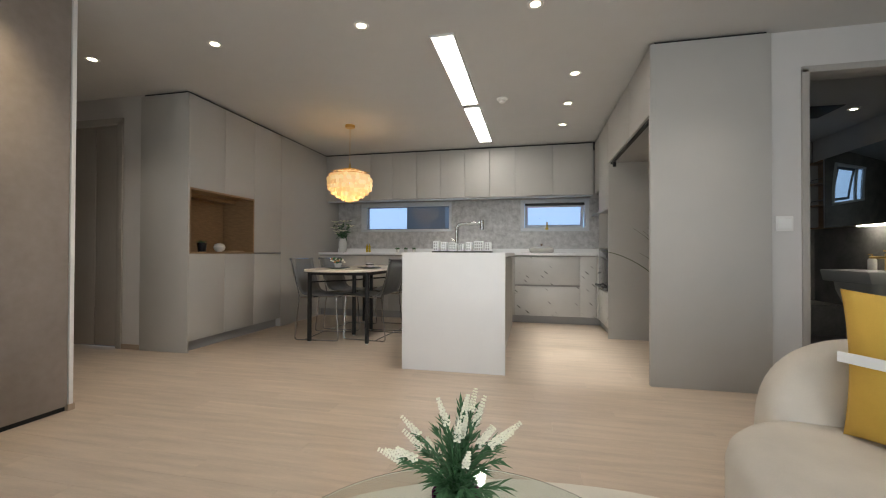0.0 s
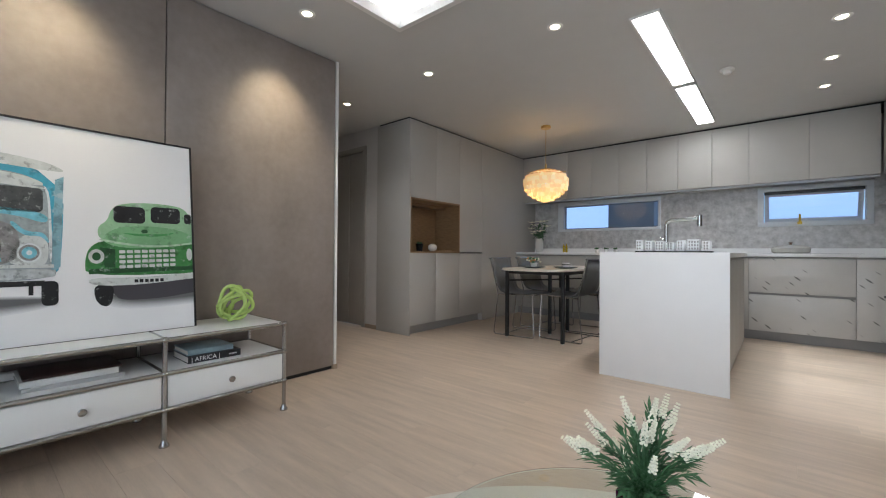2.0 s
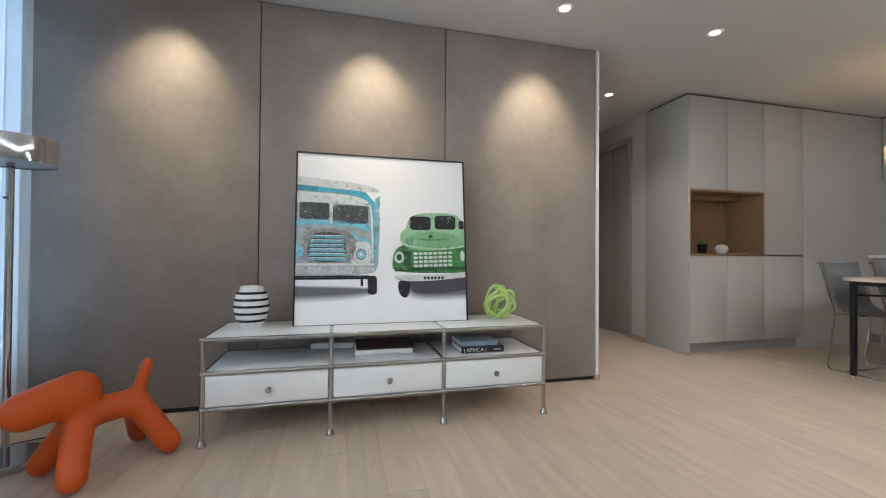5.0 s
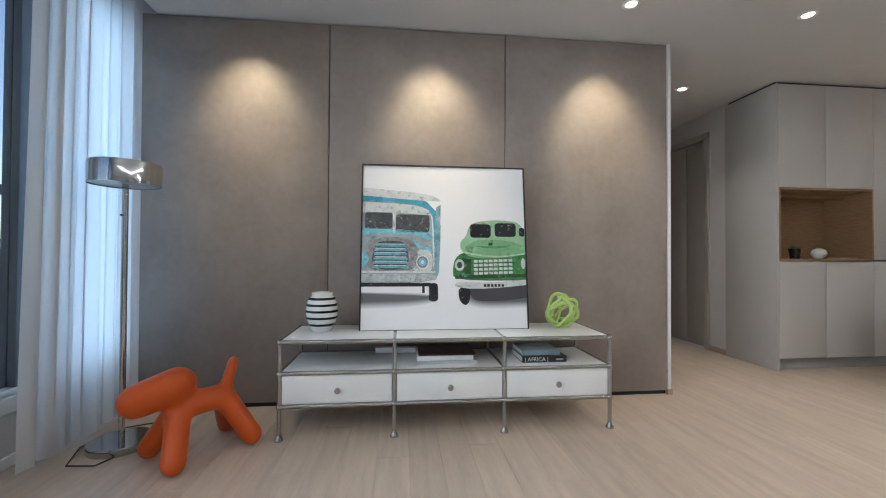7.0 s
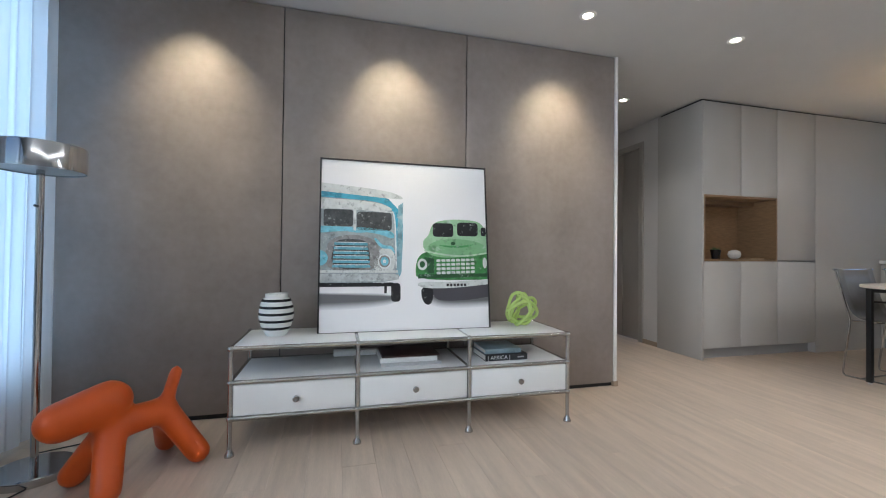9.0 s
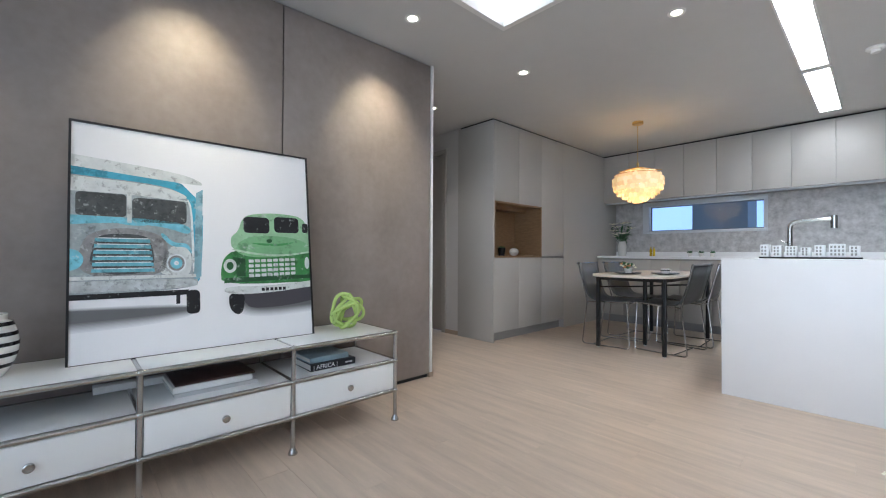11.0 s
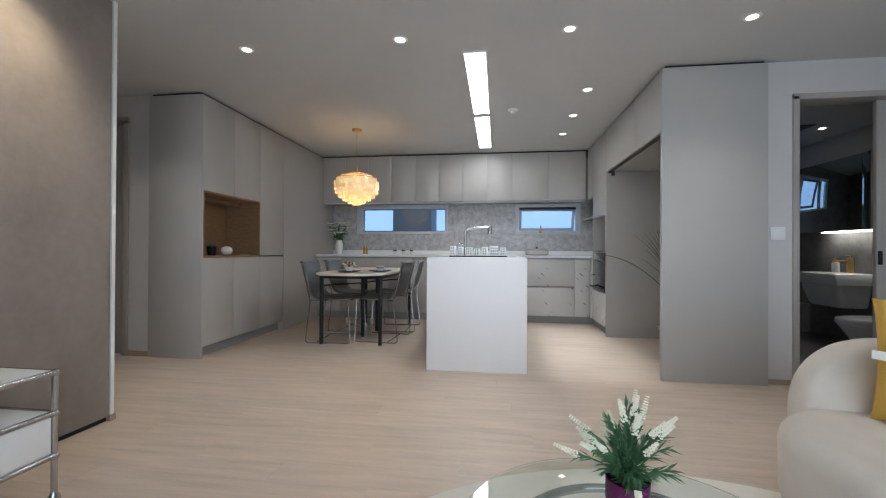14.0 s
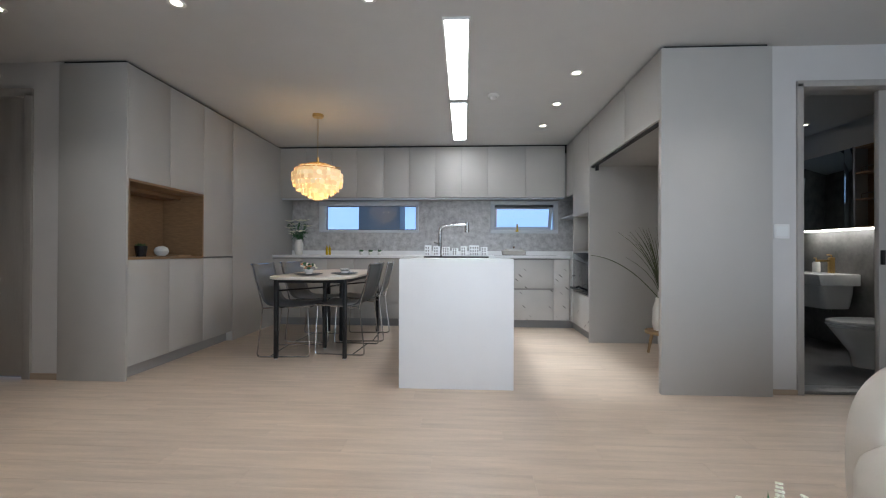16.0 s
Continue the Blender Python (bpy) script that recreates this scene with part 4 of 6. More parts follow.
def heather(cx, cy, z, seed):
    """Cream flower spikes and narrow leaves above a purple striped pot."""
    t = thing("potted_plant", (cx, cy, z), "leafy plant with cream flower spikes in a striped purple vase", "potted plant")
    part("vase", lathe([(0, 0), (0.040, 0), (0.045, 0.01), (0.047, 0.122), (0.044, 0.122), (0.041, 0.02), (0, 0.02)], (cx, cy, z), 36), M_PURPLE, t, "glossy purple striped ceramic vase")
    part("soil", lathe([(0, 0.10), (0.0425, 0.10), (0.0425, 0.095), (0, 0.095)], (cx, cy, z)), M_SOIL, t)
    r = random.Random(seed)
    stems, leaves, spikes = bmesh.new(), bmesh.new(), []
    base = Vector((cx, cy, z + 0.10))
    for k in range(36):
        az = 2 * math.pi * (k * 0.381966) + r.uniform(-.35, .35)
        out = 0.012 + 0.105 * ((k % 18) / 17) ** 0.85 * r.uniform(0.85, 1.1)
        ht = 0.168 - 0.85 * out + r.uniform(-0.045, 0.03)
        tip = base + Vector((math.cos(az) * out, math.sin(az) * out, max(ht, -0.02)))
        mid = base + Vector((math.cos(az) * out * 0.35, math.sin(az) * out * 0.35, max(ht, 0.05) * 0.6 + 0.02))
        pts = [base.lerp(mid, u) * (1 - u) + mid.lerp(tip, u) * u for u in (0, .2, .4, .6, .8, 1)]
        tube(pts, 0.0016, 5, stems)
        for j in range(32):
            u = r.uniform(0.08, 0.95)
            p = base.lerp(mid, u) * (1 - u) + mid.lerp(tip, u) * u
            dd = (tip - mid).normalized() + Vector((r.uniform(-1, 1), r.uniform(-1, 1), r.uniform(-0.5, 0.8))) * 0.6
            leaf(leaves, p, dd, r.uniform(0.020, 0.042), r.uniform(0.004, 0.0075))
        if k % 3 != 1:
            ax = (tip - mid).normalized()
            ax = (ax + Vector((r.uniform(-.2, .2), r.uniform(-.2, .2), -0.1 if out > 0.13 else 0.25))).normalized()
            ln = r.uniform(0.036, 0.052)
            sd, ot = ax.orthogonal().normalized(), ax.cross(ax.orthogonal()).normalized()
            spikes.append(bmesh.new())
            for q in range(9):
                c = tip + ax * ln * q / 8
                rr2 = 0.0052 * (1 - q / 16)
                for w in range(4):
                    a = w * math.pi / 2 + q * 0.8
                    blob(spikes[-1], c + (sd * math.cos(a) + ot * math.sin(a)) * rr2, 0.0036 * (1 - q / 22), 1, (1, 1, 0.8))
    part("stalk", stems, M_LEAF, t)
    part("leaves", leaves, M_LEAF, t, smooth=0)
    for sp in spikes:
        part("flower_spike", sp, M_FLOWER, t, "cream flower spike")
    return t


def small_plant(name, x, y, z, r0, h, potmat, label, seed, spread=0.035, tall=0.05):
    t = thing(name, (x, y, z), label, "potted plant", "small potted plants")
    part("pot", lathe([(0, 0), (r0 * 0.72, 0), (r0, h), (r0 * 0.9, h), (r0 * 0.85, h * 0.85), (0, h * 0.85)], (x, y, z), 24), potmat, t)
    r = random.Random(seed)
    bm = bmesh.new()
    for k in range(70):
        a = r.uniform(0, 6.28)
        d = Vector((math.cos(a) * r.uniform(0.2, 1), math.sin(a) * r.uniform(0.2, 1), r.uniform(0.3, 1)))
        leaf(bm, (x + math.cos(a) * r0 * 0.4 * r.random(), y + math.sin(a) * r0 * 0.4 * r.random(), z + h * 0.85), d, r.uniform(0.5, 1) * tall, 0.012, 0.1)
    part("leaves", bm, M_LEAF, t, smooth=0)
    return t


# ---- worktop and niche things ----
lily = thing("flower_vase", (-2.56, 5.68, 0.9), "white vase of white lilies on the kitchen worktop", "flower vase")
part("vase", lathe([(0, 0), (0.045, 0), (0.058, 0.05), (0.06, 0.14), (0.045, 0.19), (0.05, 0.205), (0.044, 0.205), (0.04, 0.19), (0, 0.18)], (-2.56, 5.68, 0.9005)), M_CERAM, lily)
r = random.Random(11)
stems, leaves, petals = bmesh.new(), bmesh.new(), bmesh.new()
for k in range(13):
    a, o = k * 2.4, 0.06 + 0.12 * r.random()
    tip = Vector((-2.56 + math.cos(a) * o, 5.68 + math.sin(a) * o * 0.7, 1.20 + r.uniform(-0.04, 0.17)))
    tube([(-2.56, 5.68, 1.08), ((-2.56 + tip.x) / 2, (5.68 + tip.y) / 2, tip.z - 0.05), tip], 0.002, 5, stems)
    for j in range(9):
        leaf(leaves, Vector((-2.56, 5.68, 1.10)).lerp(tip, r.uniform(0.2, 1)), (r.uniform(-1, 1), r.uniform(-1, 1), r.uniform(-.4, .6)), 0.085, 0.026)
    if k % 3 != 2:
        for p in range(6):
            aa = p * math.pi / 3
            leaf(petals, tip, (math.cos(aa), math.sin(aa), 0.45), 0.088, 0.042, 0.2)
part("stalk", stems, M_LEAF, lily)
part("leaves", leaves, M_LEAF, lily, smooth=0)
part("petals", petals, M_FLOWER, lily, "white lily petals", smooth=0)
for x in (-2.18, -2.14):
    b = thing("bottle", (x, 5.70, 0.9), "slim yellow oil bottle on the worktop", "bottle", "oil bottles")
    part("body", lathe([(0, 0), (0.015, 0), (0.016, 0.01), (0.016, 0.09), (0.007, 0.105), (0.007, 0.125), (0, 0.125)], (x, 5.70, 0.9005), 16), mat("oil_yellow", (0.55, 0.38, 0.02), 0.15, vary=0.05, bump=0), b)
for i, x in enumerate((-1.71, -1.585, -1.46)):
    small_plant("small_plant", x, 5.72, 0.9005, 0.028, 0.045, M_CERAM, "tiny green succulent in a white pot on the worktop", 20 + i)
pot = thing("casserole", (0.34, 5.62, 0.9), "low cream casserole with a lid and knob", "casserole")
part("body", lathe([(0, 0), (0.13, 0), (0.155, 0.015), (0.16, 0.055), (0, 0.055)], (0.34, 5.62, 0.9005)), mat("cream_enamel", (0.62, 0.60, 0.54), 0.25, vary=0.03), pot)
part("lid", lathe([(0.162, 0.056), (0.162, 0.062), (0.11, 0.085), (0, 0.095)], (0.34, 5.62, 0.9005)), mat("cream_lid", (0.60, 0.58, 0.52), 0.25, vary=0.03), pot)
part("knob", lathe([(0.012, 0.094), (0.01, 0.108), (0.02, 0.118), (0, 0.122)], (0.34, 5.62, 0.9005), 16), mat("brown_knob", (0.13, 0.06, 0.03), 0.4), pot)
hob = thing("induction_hob", (0.45, 5.64, 0.9), "flat white glass induction hob in the worktop", "hob")
part("glass", boxes((0.08, 0.86, 5.42, 5.86, 0.9004, 0.9045), bevel=0.001), mat("hob_glass", (0.70, 0.71, 0.72), 0.06, vary=0, bump=0), hob)
part("control_strip", boxes((0.30, 0.64, 5.43, 5.45, 0.9046, 0.9056)), M_KICK, hob)
small_plant("small_plant", -2.90, 3.38, 0.9005, 0.045, 0.085, M_BCERAM, "small green plant in a black pot in the niche", 31, tall=0.055)
ball = thing("round_vase", (-2.93, 3.64, 0.9), "round white bud vase in the oak niche", "vase")
part("body", lathe([(0, 0), (0.025, 0.001), (0.048, 0.02), (0.056, 0.045), (0.046, 0.074), (0.02, 0.088), (0.008, 0.089), (0.008, 0.084), (0, 0.083)], (-2.93, 3.64, 0.9005)), M_CERAM, ball)
bk = thing("tray", (-2.92, 3.80, 0.9), "thin pale tray lying in the oak niche", "tray")
part("board", boxes((-3.02, -2.84, 3.72, 3.90, 0.9005, 0.912), bevel=0.003), M_WOOD, bk)
wf = thing("orchid_stem", (-3.0, 3.20, 0.9), "white orchid stem leaning at the niche side", "flower")
bm = tube([(-3.0, 3.19, 0.9005), (-2.98, 3.17, 1.05), (-2.95, 3.19, 1.19), (-2.93, 3.25, 1.25)], 0.003, 6)
part("stem", bm, M_LEAF, wf)
bm = bmesh.new()
for k in range(7):
    c = Vector((-2.95 + r.uniform(-.03, .03), 3.20 + k * 0.012, 1.15 + r.uniform(-0.04, 0.09)))
    for p in range(5):
        leaf(bm, c, (r.uniform(-1, 1), math.cos(p * 1.26), math.sin(p * 1.26)), 0.032, 0.024, 0)
part("petals", bm, M_FLOWER, wf, smooth=0)
vx, vy = 1.50, 4.10
st = thing("plant_stool", (vx, vy, 0), "small round wooden plant stool in the recess", "stool")
part("seat", lathe([(0, 0.20), (0.13, 0.20), (0.135, 0.21), (0.135, 0.225), (0.13, 0.23), (0, 0.23)], (vx, vy, 0)), M_WOOD, st)
for k in range(3):
    a = 2.2 + k * 2.094
    part("leg", tube([(vx + 0.08 * math.cos(a), vy + 0.08 * math.sin(a), 0.2), (vx + 0.12 * math.cos(a), vy + 0.12 * math.sin(a), 0.0)], [0.016, 0.011], 10), M_WOOD, st)
gr = thing("grass_plant", (vx, vy, 0.23), "tall dry ornamental grass in a white vase", "potted plant")
part("vase", lathe([(0, 0), (0.06, 0), (0.075, 0.06), (0.07, 0.2), (0.045, 0.28), (0.05, 0.30), (0.04, 0.30), (0, 0.27)], (vx, vy, 0.2305)), M_CERAM, gr)
r = random.Random(5)
bm = bmesh.new()
for k in range(60):
    a, o, hh = r.uniform(0, 6.28), r.uniform(0.05, 0.36), r.uniform(0.45, 0.92)
    pts = [Vector((vx + math.cos(a) * o * u ** 1.7, vy + math.sin(a) * o * u ** 1.7, 0.50 + hh * u * (1 - 0.25 * u * o / 0.36))) for u in (0, .2, .4, .6, .8, 1)]
    tube(pts, [0.0035, 0.0035, 0.003, 0.0025, 0.002, 0.001], 5, bm)
tube([Vector((vx - 0.70 * u, vy - 0.22 * u, 0.5 + 0.78 * u * (1 - 0.46 * u))) for u in (0, .1, .2, .3, .4, .5, .6, .7, .8, .9, 1)], [0.004] * 8 + [0.0035, 0.003, 0.002], 6, bm)
part("foliage", bm, M_GRASS, gr)
sw = thing("light_switch", (1.808, 3.085, 1.06), "square white wall switch beside the bathroom", "light switch")
part("plate", boxes((1.759, 1.857, 3.081, 3.0895, 1.045, 1.141), bevel=0.003), M_TRIM, sw)
part("rocker", boxes((1.771, 1.845, 3.077, 3.081, 1.060, 1.126), bevel=0.0015), M_WPAINT, sw)

# ---- bathroom ----
BX, BN, BH = 3.55, 5.80, 2.26            # inner face of the basin wall, of the window wall, ceiling
structure("wall_bath_west", boxes((1.88, 1.90, 3.235, BN, 0, H)), M_TILE, "grey stone-tiled bathroom side wall", "wall")
structure("wall_bath_east", boxes((BX, BX + 0.15, 3.235, BN + 0.15, 0, H)), M_TILE, "grey stone-tiled bathroom wall behind the basin", "wall")
BW = (2.66, 3.26, 1.44, 2.06)
structure("wall_bath_north", boxes((1.90, BW[0], BN, BN + 0.15, 0, H), (BW[1], BX, BN, BN + 0.15, 0, H), (BW[0], BW[1], BN, BN + 0.15, 0, BW[2]), (BW[0], BW[1], BN, BN + 0.15, BW[3], H)), M_TILE, "dark grey tiled bathroom wall around the window", "wall")
structure("floor_bath", boxes((1.90, BX, 3.16, BN, -0.01, 0.004)), M_BFLOOR, "dark grey bathroom floor tiles", "floor")
structure("ceiling_bath", boxes((1.90, BX, 3.235, BN, BH, BH + 0.04), (3.0, 3.7, 3.09, BN + 0.15, H, H + 0.04)), M_CEIL, "white bathroom ceiling", "ceiling")
structure("trim_bath_upper", boxes((BX - 0.012, BX - 0.001, 3.24, BN - 0.002, 1.99, BH - 0.001)), M_WALL, "pale plain band above the bathroom mirror cabinet", "trim")
dr = thing("door_2", (2.36, 3.16, 0), "half-open grey-brown sliding bathroom door in its frame", "door", kind="structure")
part("door_frame", boxes((1.905, 1.946, 3.075, 3.24, 0, 2.085), (2.735, 2.79, 3.075, 3.24, 0, 2.085), (1.905, 2.79, 3.075, 3.24, 2.06, 2.102), bevel=0.003), M_DOOR, dr)
lf = part("leaf", boxes((2.498, 2.733, 3.155, 3.19, 0.025, 2.058), bevel=0.003), M_DOOR, dr)
part("door_handle", boxes((2.503, 2.525, 3.138, 3.155, 0.87, 0.97), bevel=0.004), M_BLACK, lf, "black pull handle")
part("threshold", boxes((1.946, 2.735, 3.10, 3.235, 0, 0.022), bevel=0.003), M_TILE, dr)
bs = thing("wash_basin", (BX - 0.2, 4.70, 0.38), "white wall-hung ceramic wash basin with a tapered bowl", "wash basin")
bm = boxes((3.14, BX - 0.013, 4.39, 5.02, 0.625, 0.742), bevel=0.012)
bmesh.ops.translate(bm, verts=[v for v in bm.verts if v.co.z < 0.66 and v.co.x < 3.2], vec=(0.02, 0, 0))
part("rim", bm, M_CERAM, bs)
# flat grey plate on the rim, its colour stands for shade in the hollow
part("hollow_shade_plate", boxes((3.19, BX - 0.15, 4.44, 4.97, 0.7425, 0.7445), bevel=0.0008), M_CABIN, bs, "thin grey plate coloured as the shade in the basin hollow")
bm = bmesh.new()
rings = []
for z, g in ((0.624, 0.0), (0.55, 0.006), (0.42, 0.035), (0.39, 0.05), (0.38, 0.08)):
    rings.append([bm.verts.new((x, y, z)) for x, y in round_rect(3.21 + g * 1.3, BX - 0.013, 4.44 + g, 4.97 - g, 0.05)])
for a, b in zip(rings, rings[1:]):
    for k in range(len(a)):
        bm.faces.new([a[k], a[(k + 1) % len(a)], b[(k + 1) % len(a)], b[k]])
bm.faces.new(rings[0])
bm.faces.new(rings[-1][::-1])
part("bowl", bm, M_CERAM, bs)
for y in (4.58, 4.83):
    part("fixing_bolt", lathe([(0, 0), (0.012, 0), (0.012, 0.022), (0, 0.022)], (3.42, y, 0.358), 12), M_CHROME, bs)
fa = thing("basin_faucet", (3.44, 4.60, 0.742), "brass basin mixer tap", "faucet")
part("body", boxes((3.418, 3.462, 4.578, 4.622, 0.7425, 0.905), bevel=0.008), M_BRASS, fa)
part("spout", boxes((3.29, 3.418, 4.588, 4.612, 0.858, 0.880), bevel=0.005), M_BRASS, fa)
part("lever", tube([(3.44, 4.60, 0.905), (3.44, 4.60, 0.925), (3.40, 4.60, 0.93)], 0.007, 10), M_BRASS, fa)
so = thing("soap_dispenser", (3.40, 4.73, 0.742), "white ribbed soap dispenser with a brass pump", "soap dispenser")
part("bottle", lathe([(0, 0), (0.032, 0), (0.034, 0.01), (0.034, 0.10), (0.025, 0.115), (0, 0.115)], (3.40, 4.73, 0.7425), 20), M_CERAM, so)
part("pump", tube([(3.40, 4.73, 0.857), (3.40, 4.73, 0.895), (3.36, 4.71, 0.895)], 0.006, 8), M_BRASS, so)
mc = thing("mirror_cabinet", (3.48, 4.84, 1.19), "long mirror-fronted bathroom cabinet with light below", "mirror cabinet")
part("body", boxes((3.42, BX - 0.013, 4.33, 5.38, 1.19, 1.96)), M_CABIN, mc)
part("mirror_door", boxes((3.405, 3.419, 4.42, 5.38, 1.19, 1.96), bevel=0.001), M_MIRROR, mc)
part("mirror_door", boxes((3.405, 3.419, 4.335, 4.417, 1.19, 1.96), bevel=0.001), M_MIRROR, mc)
part("edge_strip", boxes((3.403, 3.42, 4.325, 4.334, 1.185, 1.965)), M_STEEL, mc)
part("led_bar", boxes((3.44, 3.52, 4.06, 4.98, 1.176, 1.188)), M_BLED, mc)


def bath_shelf(y0, y1):
    """An open oak shelf beside the mirror with thin metal guard rails."""
    t = thing("bath_shelf", (3.48, (y0 + y1) / 2, 1.19), "open wooden bathroom shelf with thin metal guard rails", "shelf", "bathroom shelves")
    for y in (y0, y1 - 0.014):
        part("side_board", boxes((3.405, BX - 0.013, y, y + 0.014, 1.19, 1.96)), M_CABIN, t)
    part("back_board", boxes((BX - 0.025, BX - 0.013, y0 + 0.014, y1 - 0.014, 1.19, 1.96)), M_OAK, t)
    for z in (1.19, 1.45, 1.70, 1.945):
        part("shelf_board", boxes((3.41, BX - 0.026, y0 + 0.015, y1 - 0.015, z, z + 0.014)), M_OAK, t)
        if 1.4 < z < 1.9:
            part("guard_rail", tube(round_path([(3.43, y0 + 0.05, z + 0.014), (3.43, y0 + 0.05, z + 0.06), (3.43, y1 - 0.05, z + 0.06), (3.43, y1 - 0.05, z + 0.014)], 0.02), 0.004, 8), M_STEEL, t)
    return t


bath_shelf(4.03, 4.324)
bath_shelf(5.385, 5.70)
bw = thing("window_4", (2.96, BN + 0.05, BW[2]), "small bathroom window in a white frame, tilted open", "window", kind="structure")
x0, x1, z0, z1 = BW
part("window_frame", boxes((x0, x1, BN - 0.01, BN + 0.09, z0, z0 + 0.04), (x0, x1, BN - 0.01, BN + 0.09, z1 - 0.04, z1), (x0, x0 + 0.04, BN - 0.01, BN + 0.09, z0 + 0.04, z1 - 0.04), (x1 - 0.04, x1, BN - 0.01, BN + 0.09, z0 + 0.04, z1 - 0.04), (x0 + 0.18, x0 + 0.215, BN, BN + 0.08, z0 + 0.04, z1 - 0.04), bevel=0.003), M_PVC, bw)
pane(boxes((x0 + 0.04, x0 + 0.18, BN + 0.04, BN + 0.046, z0 + 0.04, z1 - 0.04)), bw)
bm = boxes((x0 + 0.22, x1 - 0.045, 0, 0.035, -0.53, -0.49), (x0 + 0.22, x1 - 0.045, 0, 0.035, -0.04, 0), (x0 + 0.22, x0 + 0.26, 0, 0.035, -0.49, -0.04), (x1 - 0.085, x1 - 0.045, 0, 0.035, -0.49, -0.04), bevel=0.003)
tilt = Matrix.Translation((0, BN + 0.05, z1 - 0.042)) @ Matrix.Rotation(radians(18), 4, "X")
bm.transform(tilt)
sash = part("sash", bm, M_DARKPVC, bw)
bm = boxes((x0 + 0.255, x1 - 0.08, 0.012, 0.018, -0.495, -0.035))
bm.transform(tilt)
pane(bm, sash)
bar = thing("towel_bar", (3.50, 5.25, 0.60), "short brass towel bar on the bathroom wall", "towel bar")
part("bar", tube([(BX - 0.001, 5.12, 0.60), (BX - 0.06, 5.12, 0.60), (BX - 0.06, 5.40, 0.60), (BX - 0.001, 5.40, 0.60)], 0.007, 8), M_BRASS, bar)
structure("trim_bath_ledge", boxes((2.9, BX - 0.001, 5.30, BN - 0.001, 0.004, 0.34)), M_TILE, "low grey tiled ledge at the bathroom end wall", "ledge")
wc = thing("toilet", (3.08, 3.80, 0.004), "white ceramic toilet with closed lid", "toilet")
egg = [(a * math.pi / 20) for a in range(40)]
bm = bmesh.new()
rings = [[bm.verts.new((3.10 + (0.36 if math.cos(a) < 0 else 0.30) * g * math.cos(a) + sh, 3.80 + 0.185 * w * math.sin(a), z)) for a in egg] for z, g, w, sh in ((0.005, 0.70, 0.62, 0.08), (0.12, 0.74, 0.66, 0.07), (0.26, 0.90, 0.88, 0.02), (0.335, 1.0, 1.0, 0.0), (0.345, 0.98, 0.98, 0.0))]
for a, b in zip(rings, rings[1:]):
    for k in range(40):
        bm.faces.new([a[k], a[(k + 1) % 40], b[(k + 1) % 40], b[k]])
bm.faces.new(rings[0][::-1])
bm.faces.new(rings[-1])
part("bowl", bm, M_CERAM, wc)
part("seat", slab([(3.10 + (0.375 if math.cos(a) < 0 else 0.28) * math.cos(a), 3.80 + 0.195 * math.sin(a)) for a in egg], 0.347, 0.362, 0.004), M_CERAM, wc)
part("lid", slab([(3.10 + (0.372 if math.cos(a) < 0 else 0.28) * math.cos(a), 3.80 + 0.192 * math.sin(a)) for a in egg], 0.365, 0.390, 0.008), M_CERAM, wc)
part("tank", boxes((3.33, BX - 0.002, 3.62, 3.98, 0.004, 0.42), bevel=0.03), M_CERAM, wc)
fan = thing("ceiling_fan_vent", (2.86, 4.62, BH), "black square exhaust vent in the bathroom ceiling", "vent")
part("grille", boxes((2.70, 3.0, 4.42, 4.80, BH - 0.006, BH - 0.0005), bevel=0.002), M_BLACK, fan)
d = thing("downlight", (3.16, 4.58, BH), "small round recessed bathroom downlight, lit", "downlight")
downlight_parts(d, 3.16, 4.58, BH)
lamp("downlight_beam", "SPOT", d, (3.16, 4.58, BH - 0.015), (3.16, 4.58, 0), 12, SPOT_COLOR, 0.03, 100)

# ---- sideboard ----
SX0, SX1 = -2.305, -1.88
SYS = (-0.515, 0.048, 0.617, 1.192)
ZT, ZM, ZB = 0.482, 0.328, 0.165
sb = thing("sideboard", (-2.09, 0.34, 0), "low white metal sideboard with chrome tube frame and drawers", "sideboard")
R = 0.0105
for y in SYS:
    for x in (SX0, SX1):
        p = part("post", tube([(x, y, 0.03), (x, y, ZT)], R, 12), M_STEEL, sb)
        part("foot", lathe([(0, 0), (0.021, 0), (0.021, 0.008), (0.013, 0.022), (0.011, 0.034), (0, 0.034)], (x, y, 0), 16), M_STEEL, p)
        for z in (ZT, ZM, ZB):
            bm = bmesh.new()
            blob(bm, (x, y, z), 0.0155, 2)
            part("ball_joint", bm, M_STEEL, sb)
    for z in (ZT, ZM, ZB):
        part("cross_tube", tube([(SX0, y, z), (SX1, y, z)], R, 12), M_STEEL, sb)
